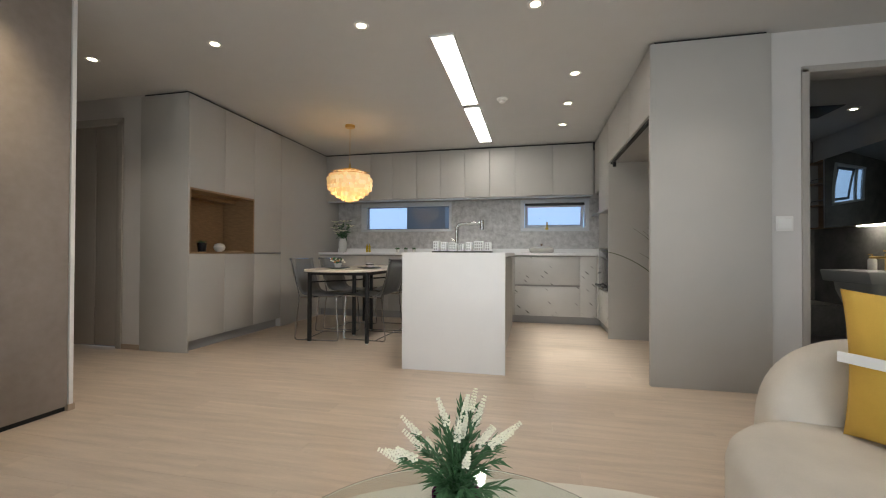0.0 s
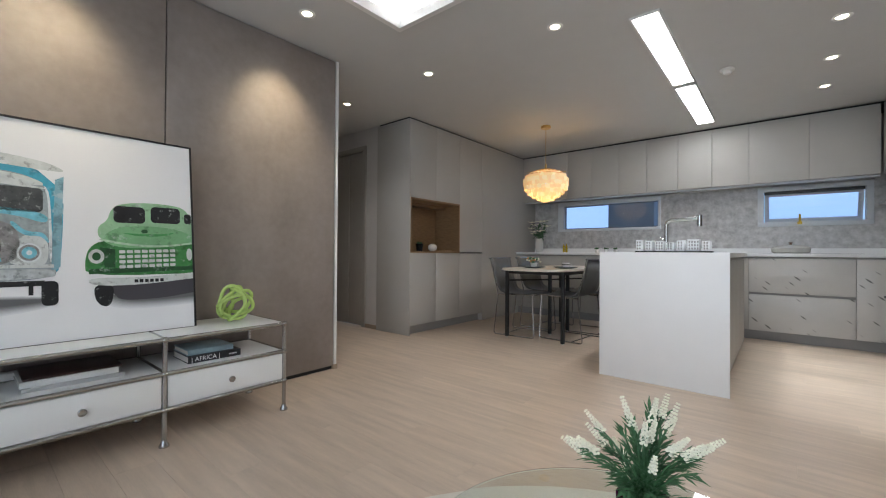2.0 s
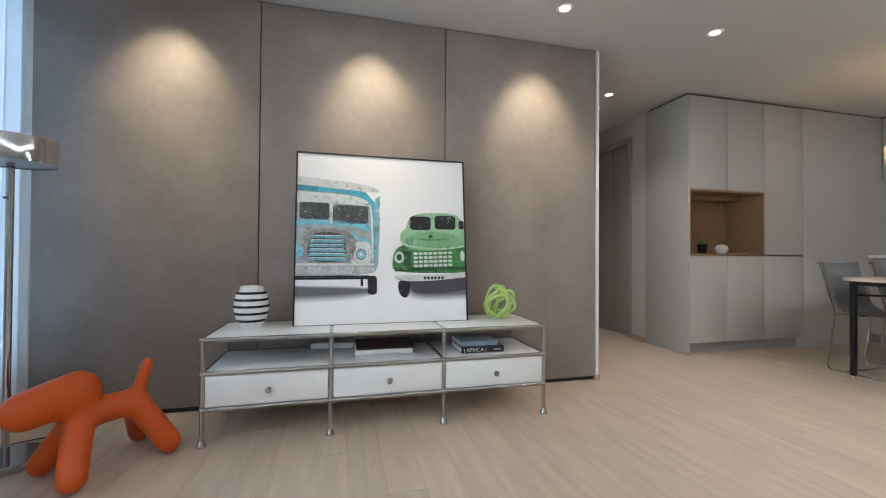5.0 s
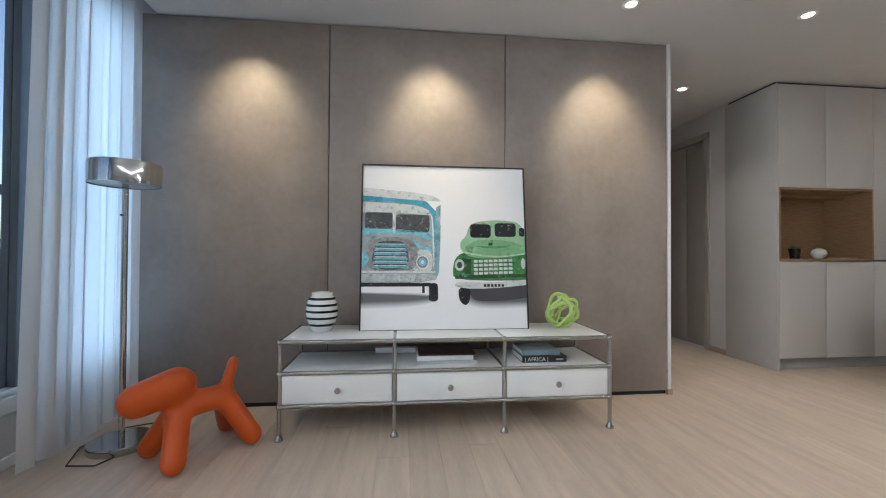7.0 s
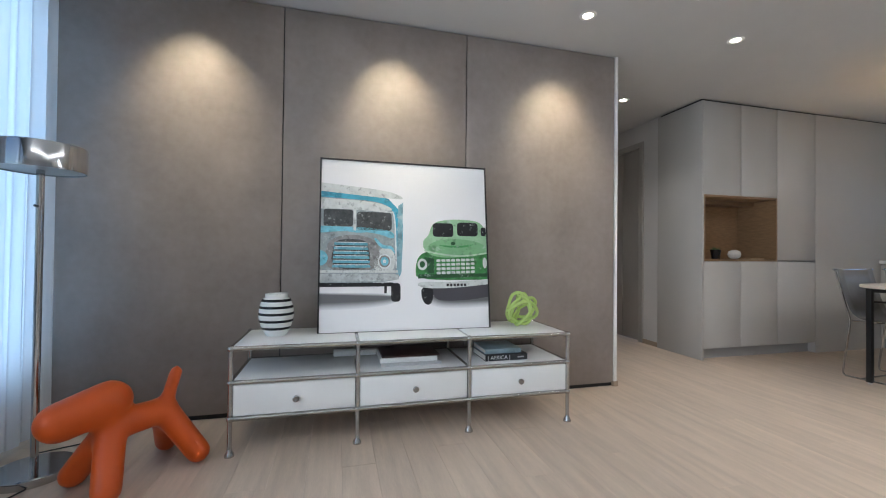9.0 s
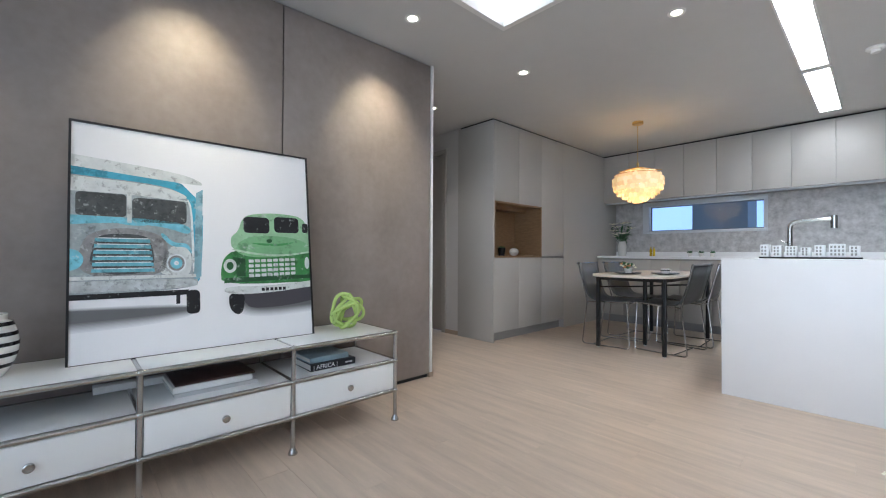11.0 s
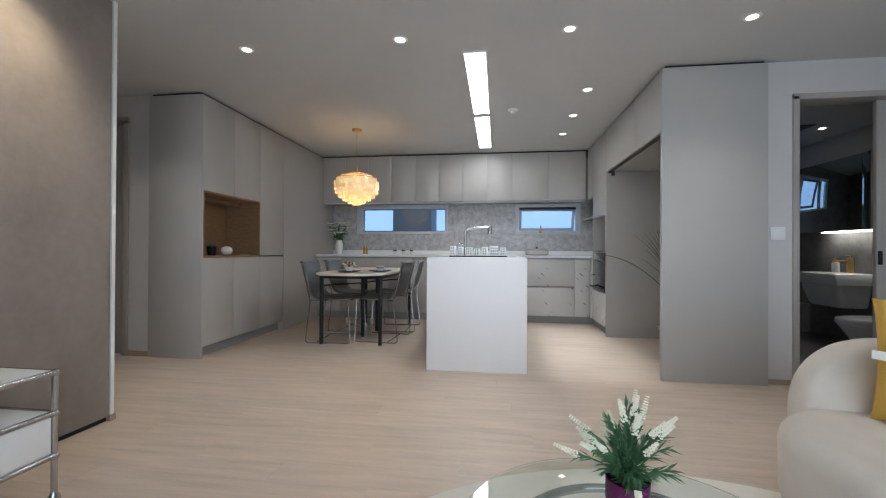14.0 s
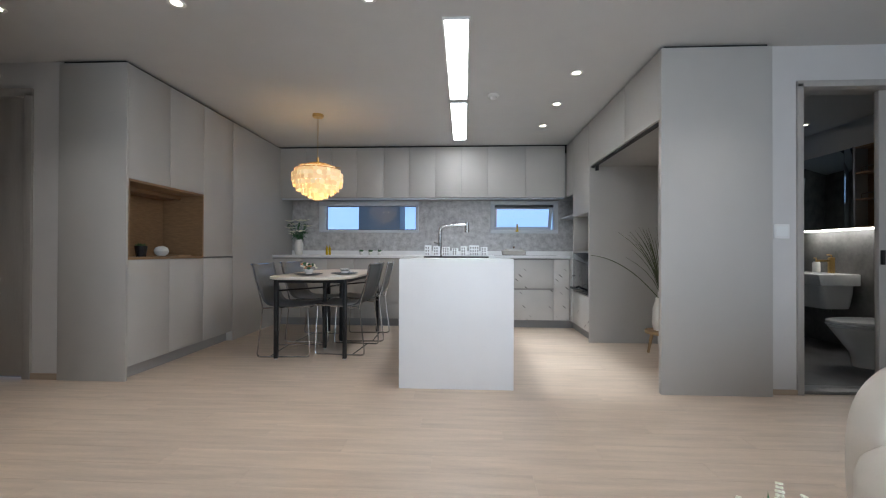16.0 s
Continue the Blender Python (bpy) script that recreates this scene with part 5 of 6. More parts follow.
for a, b in zip(SYS, SYS[1:]):
    for z in (ZT, ZM, ZB):
        for x in (SX0, SX1):
            part("long_tube", tube([(x, a, z), (x, b, z)], R, 12), M_STEEL, sb)
        part({ZT: "top_panel", ZM: "shelf_panel", ZB: "bottom_panel"}[z], boxes((SX0 + 0.008, SX1 - 0.008, a + 0.008, b - 0.008, z + (0.004 if z == ZT else -0.004), z + (0.0105 if z == ZT else 0.006)), bevel=0.002), M_WPAINT, sb)
    part("drawer_box", boxes((SX0 + 0.01, SX1 - 0.02, a + 0.013, b - 0.013, ZB + 0.012, ZM - 0.013)), M_WPAINT, sb)
    fr = part("drawer_front", boxes((SX1 - 0.018, SX1 + 0.002, a + 0.0125, b - 0.0125, ZB + 0.0125, ZM - 0.0125), bevel=0.002), M_WPAINT, sb)
    bm = lathe([(0, 0), (0.009, 0), (0.009, 0.008), (0.015, 0.012), (0.015, 0.02), (0.011, 0.022), (0, 0.020)], (0, 0, 0), 18)
    bm.transform(Matrix.Translation((SX1 + 0.002, (a + b) / 2, 0.243)) @ Matrix.Rotation(radians(90), 4, "Y"))
    part("knob", bm, M_STEEL, fr)
STOP = ZT + 0.0108
vs = thing("striped_vase", (-2.115, -0.357, STOP), "white ceramic vase with black horizontal stripes", "vase")


def vase_r(z):
    u = z / 0.215
    return 0.042 + 0.043 * math.sin(math.pi * min(max(u * 0.93 + 0.02, 0), 1)) ** 0.75 if u < 0.9 else 0.056


prof = [(0, 0)] + [(vase_r(0.215 * k / 40), 0.215 * k / 40) for k in range(41)] + [(0.046, 0.215), (0.046, 0.19), (0, 0.185)]
part("body", lathe(prof, (-2.115, -0.357, STOP), 40), M_CERAM, vs)
for z in (0.035, 0.072, 0.108, 0.142, 0.176):
    part("stripe", lathe([(vase_r(z + q * 0.013) + 0.0012, z + q * 0.013) for q in (0, .25, .5, .75, 1)], (-2.115, -0.357, STOP), 40), M_BCERAM, vs, "black glazed stripe")
kn = thing("knot_sculpture", (-2.115, 1.02, STOP), "lime green glass knot sculpture on the sideboard", "sculpture")
rk = random.Random(3)
kc = Vector((-2.115, 1.02, STOP + 0.103))
for k in range(5):
    q = Euler((rk.uniform(0, 3), rk.uniform(0, 3), rk.uniform(0, 3))).to_matrix()
    pts = []
    for i in range(48):
        a = 2 * math.pi * i / 48
        rad = 0.086 * (1 + 0.13 * math.sin(3 * a + k))
        pts.append(kc + q @ Vector((rad * math.cos(a), rad * math.sin(a), 0.020 * math.sin(2 * a + k))))
    part("loop", tube(pts, 0.0098, 10, closed=True), M_LIME, kn)


def book(name, x0, x1, y0, y1, z0, h, cover, label, pages=True):
    t = thing(name, ((x0 + x1) / 2, (y0 + y1) / 2, z0), label, "book", "books on the sideboard shelf")
    part("cover", boxes((x0, x1, y0, y1, z0, z0 + 0.003), (x0, x1, y0, y1, z0 + h - 0.003, z0 + h), (x1 - 0.003, x1, y0, y1, z0 + 0.003, z0 + h - 0.003), bevel=0.0006), cover, t)
    part("pages", boxes((x0 + 0.004, x1 - 0.003, y0 + 0.004, y1 - 0.004, z0 + 0.003, z0 + h - 0.003)), mat("paper", (0.72, 0.70, 0.64), 0.8, vary=0.06, stretch=(1, 1, 60), bump=0.03), t)
    return t


def words(text, parent, at, rot, size, material, name="lettering"):
    cu = bpy.data.curves.new(name, "FONT")
    cu.body, cu.size, cu.align_x, cu.align_y, cu.extrude = text, size, "CENTER", "CENTER", 0.0003
    tmp = new(name, cu)
    me = bpy.data.meshes.new_from_object(tmp.evaluated_get(bpy.context.evaluated_depsgraph_get()))
    bpy.data.objects.remove(tmp)
    me.materials.clear()
    me.materials.append(material)
    ob = new(name, me)
    ob.parent = parent
    ob.matrix_local = Matrix.Translation(Vector(at) - ORG[parent.name]) @ rot
    ORG[ob.name] = ORG[parent.name]
    return ob


SPINE = Euler((radians(90), 0, radians(90))).to_matrix().to_4x4()
ZS = ZM + 0.0065
M_BK1 = mat("black_cover", (0.02, 0.02, 0.022), 0.35, vary=0.1)
M_BK2 = mat("brown_cover", (0.045, 0.02, 0.018), 0.3, vary=0.6, scale=12)
M_BK3 = mat("grey_cover", (0.50, 0.50, 0.50), 0.4, vary=0.05)
M_BK4 = mat("teal_cover", (0.27, 0.37, 0.41), 0.35, vary=0.3, scale=15)
book("book", -2.22, -1.97, 0.17, 0.49, ZS, 0.015, M_BK3, "thin pale grey book lying on the shelf")
book("book", -2.23, -1.98, 0.165, 0.47, ZS + 0.0155, 0.024, M_WPAINT, "white art book lying on the shelf")
book("book", -2.24, -1.99, 0.175, 0.485, ZS + 0.040, 0.008, M_BK2, "glossy dark red-brown magazine on the book pile")
af = book("book", -2.17, -1.955, 0.735, 0.985, ZS, 0.034, M_BK1, "black book with white title on the spine")
words("| AFRICA |", af, (-1.9545, 0.815, ZS + 0.017), SPINE, 0.030, M_TRIM)
part("spine_mark", boxes((-1.955, -1.9545, 0.925, 0.965, ZS + 0.013, ZS + 0.020)), M_BK3, af)
book("book", -2.18, -1.975, 0.74, 0.955, ZS + 0.0345, 0.026, M_BK4, "grey-teal book on top of the black book")
rt = thing("set_top_box", (-2.255, 0.06, ZS), "flat white box at the back of the shelf", "box")
part("case", boxes((-2.29, -2.235, -0.07, 0.19, ZS, ZS + 0.03), bevel=0.003), M_WPAINT, rt)

# ---- the leaning picture ----
PW, PH = 0.958, 0.955
pic = thing("framed_picture", (-2.105, 0.333, STOP), "large framed picture of two old trucks leaning on the wall", "picture")
LEAN = Matrix.Translation((-2.105, 0.333, STOP + 0.0015)) @ Matrix.Rotation(math.atan2(-0.114, 0.95), 4, "Y") @ Matrix(((0, 0, 1, 0), (1, 0, 0, 0), (0, 1, 0, 0), (0, 0, 0, 1)))
# in the picture's own axes: x across, y up, z out of the picture


def flat(bm, pts, z):
    if 5 <= len(pts) <= 12:
        # corners inside the sheet are cut twice to round them
        for _ in range(2):
            cut = []
            for i, p in enumerate(pts):
                a, b = pts[i - 1], pts[(i + 1) % len(pts)]
                if p[0] <= 0.001 or p[0] >= 0.999:
                    cut.append(p)
                else:
                    cut += [(p[0] + (q[0] - p[0]) * 0.25, p[1] + (q[1] - p[1]) * 0.25) for q in (a, b)]
            pts = cut
    bm.faces.new([bm.verts.new(((u - 0.5) * PW, v * PH, z)) for u, v in pts])


def oval(bm, cu, cv, ru, rv, z, n=20):
    flat(bm, [(cu + ru * math.cos(2 * math.pi * k / n), cv + rv * math.sin(2 * math.pi * k / n)) for k in range(n)], z)


def rect(bm, u0, u1, v0, v1, z, r=0.0):
    flat(bm, round_rect(u0, u1, v0, v1, r, 4) if r else [(u0, v0), (u1, v0), (u1, v1), (u0, v1)], z)


def picpart(name, bm, material, label=""):
    bm.transform(LEAN)
    return part(name, bm, material, pic, label, smooth=0)


picpart("picture_frame", boxes((-PW / 2 - 0.008, -PW / 2, -0.008, PH + 0.008, -0.03, 0.006), (PW / 2, PW / 2 + 0.008, -0.008, PH + 0.008, -0.03, 0.006), (-PW / 2, PW / 2, -0.008, 0, -0.03, 0.006), (-PW / 2, PW / 2, PH, PH + 0.008, -0.03, 0.006)), M_FRAME)
cv = boxes((-PW / 2, PW / 2, 0, PH, -0.025, 0))
picpart("canvas", cv, mat("print_paper", (0.87, 0.865, 0.87), 0.35, vary=0.02, scale=1.5, bump=0))
Z1, Z2, Z3, Z4 = 0.0006, 0.0010, 0.0014, 0.0018


def ink(name, color, vary=0.35, scale=14.0):
    m = mat(name, color, 0.4, vary=vary * 0.6, scale=scale, fine=70, bump=0)
    if vary < 0.25:
        return m
    # flaked paint: dark and pale patches over the colour
    n, l = m.node_tree.nodes, m.node_tree.links
    b = n["Principled BSDF"]
    src = b.inputs["Base Color"].links[0].from_socket
    tc, nz, nz2 = n.new("ShaderNodeTexCoord"), n.new("ShaderNodeTexNoise"), n.new("ShaderNodeTexNoise")
    for nn, sc in ((nz, scale * 1.4), (nz2, scale * 2.3)):
        nn.inputs["Scale"].default_value, nn.inputs["Detail"].default_value, nn.inputs["Roughness"].default_value = sc, 9, 0.68
        l.new(tc.outputs["Object"], nn.inputs["Vector"])
    for nn, lo, hi, k, col in ((nz, 0.55, 0.62, 0.5, [c * 0.22 for c in color]), (nz2, 0.58, 0.66, 0.45, (0.68, 0.70, 0.69))):
        rg, mx = n.new("ShaderNodeMapRange"), n.new("ShaderNodeMix")
        rg.inputs["From Min"].default_value, rg.inputs["From Max"].default_value, rg.inputs["To Max"].default_value = lo, hi, k
        mx.data_type = "RGBA"
        mx.inputs["B"].default_value = (*col, 1)
        l.new(nn.outputs[0], rg.inputs[0])
        l.new(rg.outputs[0], mx.inputs["Factor"])
        l.new(src, mx.inputs["A"])
        src = mx.outputs["Result"]
    l.new(src, b.inputs["Base Color"])
    return m


def shapes(name, material, draw):
    bm = bmesh.new()
    draw(bm)
    picpart(name, bm, material)


# soft ground shadow in four steps
for i, c in enumerate((0.76, 0.67, 0.58, 0.48, 0.38, 0.29, 0.21, 0.15)):
    def draw(bm, i=i):
        k = i * 0.0055
        flat(bm, [(0.0, 0.125 + k), (0.25, 0.13 + k), (0.40, 0.15 + k * 0.8), (0.44, 0.17 + k * 0.5), (0.42, 0.215 - k * 0.5), (0.0, 0.225 - k * 0.3)], 0.0001 + i * 0.00006)
        flat(bm, [(0.60 + k, 0.155 + k), (0.72, 0.115 + k), (1.0, 0.125 + k), (1.0, 0.225), (0.66, 0.215 - k * 0.4)], 0.0001 + i * 0.00006)
    shapes("print_shadow", ink("shadow_ink", (c, c, c * 1.02), 0.08, 3), draw)
CARGO, TEAL, PALE = ink("cargo_blue", (0.07, 0.38, 0.52), 0.5, 9), ink("teal_paint", (0.15, 0.42, 0.50), 0.6, 16), ink("worn_grey", (0.34, 0.38, 0.39), 0.55, 18)
GLASSY, TYRE, WORN = ink("dark_pane", (0.07, 0.075, 0.075), 0.8, 20), ink("tyre", (0.015, 0.015, 0.017), 0.3), ink("worn_white", (0.66, 0.68, 0.66), 0.3, 25)
GREEN, LGREEN, DGREEN = ink("green_paint", (0.05, 0.22, 0.06), 0.5, 14), ink("pale_green", (0.33, 0.55, 0.33), 0.35, 10), ink("deep_green", (0.02, 0.09, 0.03), 0.5, 12)
shapes("print_cargo", CARGO, lambda bm: flat(bm, [(0.0, 0.30), (0.44, 0.30), (0.465, 0.34), (0.478, 0.80), (0.0, 0.835)], Z1))
shapes("print_cargo_roof", WORN, lambda bm: flat(bm, [(0.0, 0.81), (0.46, 0.775), (0.48, 0.79), (0.40, 0.825), (0.2, 0.845), (0.0, 0.86)], Z2))
shapes("print_cargo_side", ink("cargo_shade", (0.25, 0.45, 0.52), 0.4, 8), lambda bm: flat(bm, [(0.43, 0.30), (0.462, 0.34), (0.474, 0.76), (0.445, 0.74)], Z2))
shapes("print_cab", PALE, lambda bm: flat(bm, [(0.0, 0.27), (0.43, 0.28), (0.445, 0.33), (0.435, 0.44), (0.425, 0.66), (0.40, 0.73), (0.30, 0.765), (0.0, 0.775)], Z2))
shapes("print_roof", WORN, lambda bm: flat(bm, [(0.0, 0.715), (0.40, 0.70), (0.41, 0.725), (0.30, 0.76), (0.0, 0.77)], Z3))
shapes("print_windshield", GLASSY, lambda bm: (rect(bm, 0.015, 0.18, 0.605, 0.705, Z3, 0.015), rect(bm, 0.20, 0.405, 0.585, 0.695, Z3, 0.02)))
PRIMER, CHROMED = ink("hood_primer", (0.27, 0.26, 0.255), 0.7, 22), ink("bright_edge", (0.74, 0.77, 0.77), 0.3, 40)
SKYB = ink("sky_teal", (0.20, 0.56, 0.66), 0.45, 26)
shapes("print_cowl", SKYB, lambda bm: flat(bm, [(0.0, 0.565), (0.14, 0.580), (0.32, 0.57), (0.42, 0.53), (0.42, 0.58), (0.30, 0.602), (0.0, 0.605)], Z3))
shapes("print_hood", PRIMER, lambda bm: flat(bm, [(0.02, 0.34), (0.03, 0.50), (0.09, 0.548), (0.20, 0.560), (0.30, 0.535), (0.335, 0.48), (0.33, 0.34)], Z3))
shapes("print_hood_badge", SKYB, lambda bm: flat(bm, [(0.14, 0.578), (0.20, 0.568), (0.26, 0.572), (0.25, 0.583), (0.20, 0.588), (0.15, 0.586)], Z4))
shapes("print_grille", GLASSY, lambda bm: flat(bm, [(0.055, 0.355), (0.07, 0.505), (0.11, 0.530), (0.22, 0.532), (0.27, 0.51), (0.285, 0.355)], Z4))
for k in range(6):
    shapes("print_grille_bar", TEAL, lambda bm, k=k: flat(bm, [(0.065 + 0.002 * k, 0.366 + k * 0.026), (0.28 - 0.003 * k, 0.364 + k * 0.026), (0.278 - 0.003 * k, 0.379 + k * 0.026), (0.067 + 0.002 * k, 0.381 + k * 0.026)], 0.0020))
    shapes("print_grille_edge", CHROMED, lambda bm, k=k: rect(bm, 0.075 + 0.002 * k, 0.27 - 0.003 * k, 0.3795 + k * 0.026, 0.3835 + k * 0.026, 0.0022))
shapes("print_fender", WORN, lambda bm: (flat(bm, [(0.29, 0.36), (0.33, 0.48), (0.40, 0.49), (0.425, 0.44), (0.42, 0.36), (0.40, 0.345), (0.34, 0.345)], Z3), rect(bm, 0.0, 0.44, 0.335, 0.350, Z4)))
for nm, ink_, ru, zz in (("print_headlight_rim", CHROMED, 0.041, 0.0019), ("print_headlight", PRIMER, 0.034, 0.0021), ("print_headlight_glass", SKYB, 0.025, 0.0023), ("print_headlight_spark", CHROMED, 0.010, 0.0025)):
    shapes(nm, ink_, lambda bm, ru=ru, zz=zz: oval(bm, 0.362, 0.402, ru * 0.95, ru * 1.05, zz))
shapes("print_far_headlight", SKYB, lambda bm: flat(bm, [(0.0, 0.375), (0.03, 0.385), (0.045, 0.42), (0.03, 0.455), (0.0, 0.465)], 0.0021))
shapes("print_door_edge", CHROMED, lambda bm: flat(bm, [(0.425, 0.36), (0.436, 0.36), (0.43, 0.66), (0.412, 0.71), (0.408, 0.70), (0.422, 0.65)], 0.0021))
shapes("print_fender_edge", SKYB, lambda bm: flat(bm, [(0.30, 0.53), (0.345, 0.475), (0.40, 0.48), (0.425, 0.44), (0.425, 0.46), (0.405, 0.497), (0.35, 0.495), (0.31, 0.545)], 0.0020))
shapes("print_windshield_rim", WORN, lambda bm: (rect(bm, 0.182, 0.198, 0.58, 0.71, Z4, 0.004), flat(bm, [(0.0, 0.705), (0.20, 0.708), (0.41, 0.69), (0.415, 0.70), (0.20, 0.722), (0.0, 0.718)], Z4)))
shapes("print_bumper", ink("bumper_grey", (0.50, 0.53, 0.53), 0.6, 24), lambda bm: flat(bm, [(0.0, 0.285), (0.44, 0.285), (0.45, 0.315), (0.44, 0.33), (0.0, 0.33)], 0.0021))
shapes("print_wheel", TYRE, lambda bm: (rect(bm, 0.40, 0.455, 0.165, 0.275, Z3, 0.02), rect(bm, 0.36, 0.375, 0.215, 0.275, Z3), rect(bm, 0.0, 0.41, 0.255, 0.278, Z3)))
shapes("print_car_body", GREEN, lambda bm: flat(bm, [(0.55, 0.29), (1.0, 0.29), (1.0, 0.47), (0.90, 0.48), (0.62, 0.47), (0.56, 0.43), (0.545, 0.36)], Z1))
shapes("print_car_cab", LGREEN, lambda bm: flat(bm, [(0.60, 0.46), (0.59, 0.53), (0.63, 0.56), (0.645, 0.62), (0.68, 0.652), (0.80, 0.668), (0.93, 0.662), (0.975, 0.64), (1.0, 0.59), (1.0, 0.47), (0.90, 0.455), (0.72, 0.45)], Z2))
shapes("print_car_glass", TYRE, lambda bm: (rect(bm, 0.655, 0.785, 0.555, 0.640, Z3, 0.02), rect(bm, 0.81, 0.945, 0.562, 0.648, Z3, 0.02), rect(bm, 0.965, 0.998, 0.565, 0.62, Z3, 0.012)))
shapes("print_car_hood", ink("hood_green", (0.22, 0.47, 0.23), 0.3, 8), lambda bm: flat(bm, [(0.60, 0.47), (0.66, 0.53), (0.78, 0.545), (0.92, 0.535), (1.0, 0.50), (1.0, 0.455), (0.80, 0.425), (0.66, 0.43)], Z3))
shapes("print_car_shade", DGREEN, lambda bm: (flat(bm, [(0.56, 0.30), (1.0, 0.31), (1.0, 0.33), (0.56, 0.325)], Z2), flat(bm, [(0.60, 0.43), (0.66, 0.42), (0.66, 0.33), (0.62, 0.33)], Z2), oval(bm, 0.782, 0.515, 0.014, 0.010, Z4)))
shapes("print_car_grille", WORN, lambda bm: [rect(bm, 0.675 + c * 0.031, 0.700 + c * 0.031, 0.325 + k * 0.025 + c * 0.001, 0.341 + k * 0.025 + c * 0.001, Z4, 0.004) for k in range(4) for c in range(8)])
shapes("print_car_lamp", WORN, lambda bm: (oval(bm, 0.588, 0.385, 0.030, 0.035, Z3), oval(bm, 0.985, 0.395, 0.014, 0.034, Z3)))
shapes("print_car_light_glass", DGREEN, lambda bm: oval(bm, 0.588, 0.385, 0.016, 0.020, Z4))
shapes("print_car_bumper", WORN, lambda bm: flat(bm, [(0.56, 0.245), (0.75, 0.238), (1.0, 0.262), (1.0, 0.295), (0.75, 0.275), (0.56, 0.285)], Z4))
shapes("print_car_swoosh", ink("mid_green", (0.07, 0.30, 0.09), 0.6, 22), lambda bm: flat(bm, [(0.67, 0.505), (0.76, 0.487), (0.86, 0.490), (0.93, 0.515), (0.86, 0.503), (0.78, 0.500)], Z4))
shapes("print_hood_edge", ink("chalk_green", (0.46, 0.62, 0.45), 0.5, 34), lambda bm: flat(bm, [(0.60, 0.462), (0.72, 0.437), (0.86, 0.430), (1.0, 0.452), (1.0, 0.462), (0.86, 0.441), (0.72, 0.448), (0.60, 0.474)], 0.0021))
shapes("print_car_underside", ink("under_shade", (0.07, 0.065, 0.075), 0.1, 4), lambda bm: flat(bm, [(0.60, 0.245), (1.0, 0.265), (1.0, 0.185), (0.86, 0.165), (0.68, 0.165), (0.655, 0.20)], Z1))
shapes("print_car_wheel", TYRE, lambda bm: flat(bm, [(0.578, 0.25), (0.58, 0.185), (0.60, 0.150), (0.628, 0.140), (0.648, 0.165), (0.655, 0.25)], Z3))
shapes("print_plate", TYRE, lambda bm: [rect(bm, 0.735 + k * 0.022, 0.750 + k * 0.022, 0.252, 0.268, 0.0024) for k in range(6)])

# ---- window corner ----
cur = thing("curtain", (-2.0, -1.47, 0.02), "sheer white floor-length curtain gathered beside the window", "curtain")
bm = bmesh.new()
rows = []
for zi in range(12):
    z = 0.03 + (2.585 - 0.03) * zi / 11
    row = []
    for k in range(181):
        u = k / 180
        ph = 2 * math.pi * (u * 7.5 + 0.22 * math.sin(u * 9) + 0.12 * math.sin(u * 23))
        x = -2.335 + (0.675 + 0.05 * (1 - zi / 11)) * u + 0.010 * math.sin(ph * 2 + 1)
        y = -1.452 + (0.017 + 0.009 * math.sin(u * 17)) * math.sin(ph + 0.25 * math.sin(zi * 0.7)) * (0.75 + 0.35 * (1 - zi / 11))
        row.append(bm.verts.new((x, y, z)))
    rows.append(row)
for a, b in zip(rows, rows[1:]):
    for i in range(180):
        bm.faces.new([a[i], a[i + 1], b[i + 1], b[i]])
part("cloth", bm, M_CURTAIN, cur, smooth=80)
part("track", boxes((-2.33, 2.4, -1.49, -1.46, 2.586, 2.599)), M_TRIM, cur)

LX, LY = -1.90, -1.245
fl = thing("floor_lamp", (LX, LY, 0), "chrome floor lamp with a flat drum shade", "floor lamp")
part("base", lathe([(0, 0), (0.133, 0), (0.135, 0.006), (0.133, 0.03), (0.128, 0.034), (0, 0.036)], (LX, LY, 0), 48), M_CHROME, fl)
part("pole", tube([(LX, LY, 0.035), (LX, LY, 1.25)], 0.0135, 16), M_CHROME, fl)
part("shade", lathe([(0.144, 1.245), (0.147, 1.245), (0.148, 1.340), (0.144, 1.350), (0.05, 1.354), (0, 1.354)], (LX, LY, 0), 56), M_CHROME, fl)
part("diffuser", lathe([(0.0, 1.251), (0.1435, 1.251), (0.1435, 1.255), (0, 1.255)], (LX, LY, 0), 48), mat("lamp_diffuser", (0.35, 0.38, 0.37), 0.4, vary=0.02), fl)
part("switch", tube([(LX + 0.012, LY, 1.10), (LX + 0.03, LY, 1.10)], 0.005, 8), M_BLACK, fl)
part("cable", tube([(LX + 0.13, LY + 0.05, 0.006), (LX + 0.2, LY + 0.02, 0.006), (LX + 0.19, LY - 0.10, 0.006), (LX + 0.02, LY - 0.17, 0.006), (LX - 0.2, LY - 0.1, 0.006), (LX - 0.28, LY + 0.08, 0.006), (-2.32, LY + 0.14, 0.006)], 0.003, 6), M_BLACK, fl)

# puppy chair, one moulded body joined from rounded limbs
dog = bmesh.new()


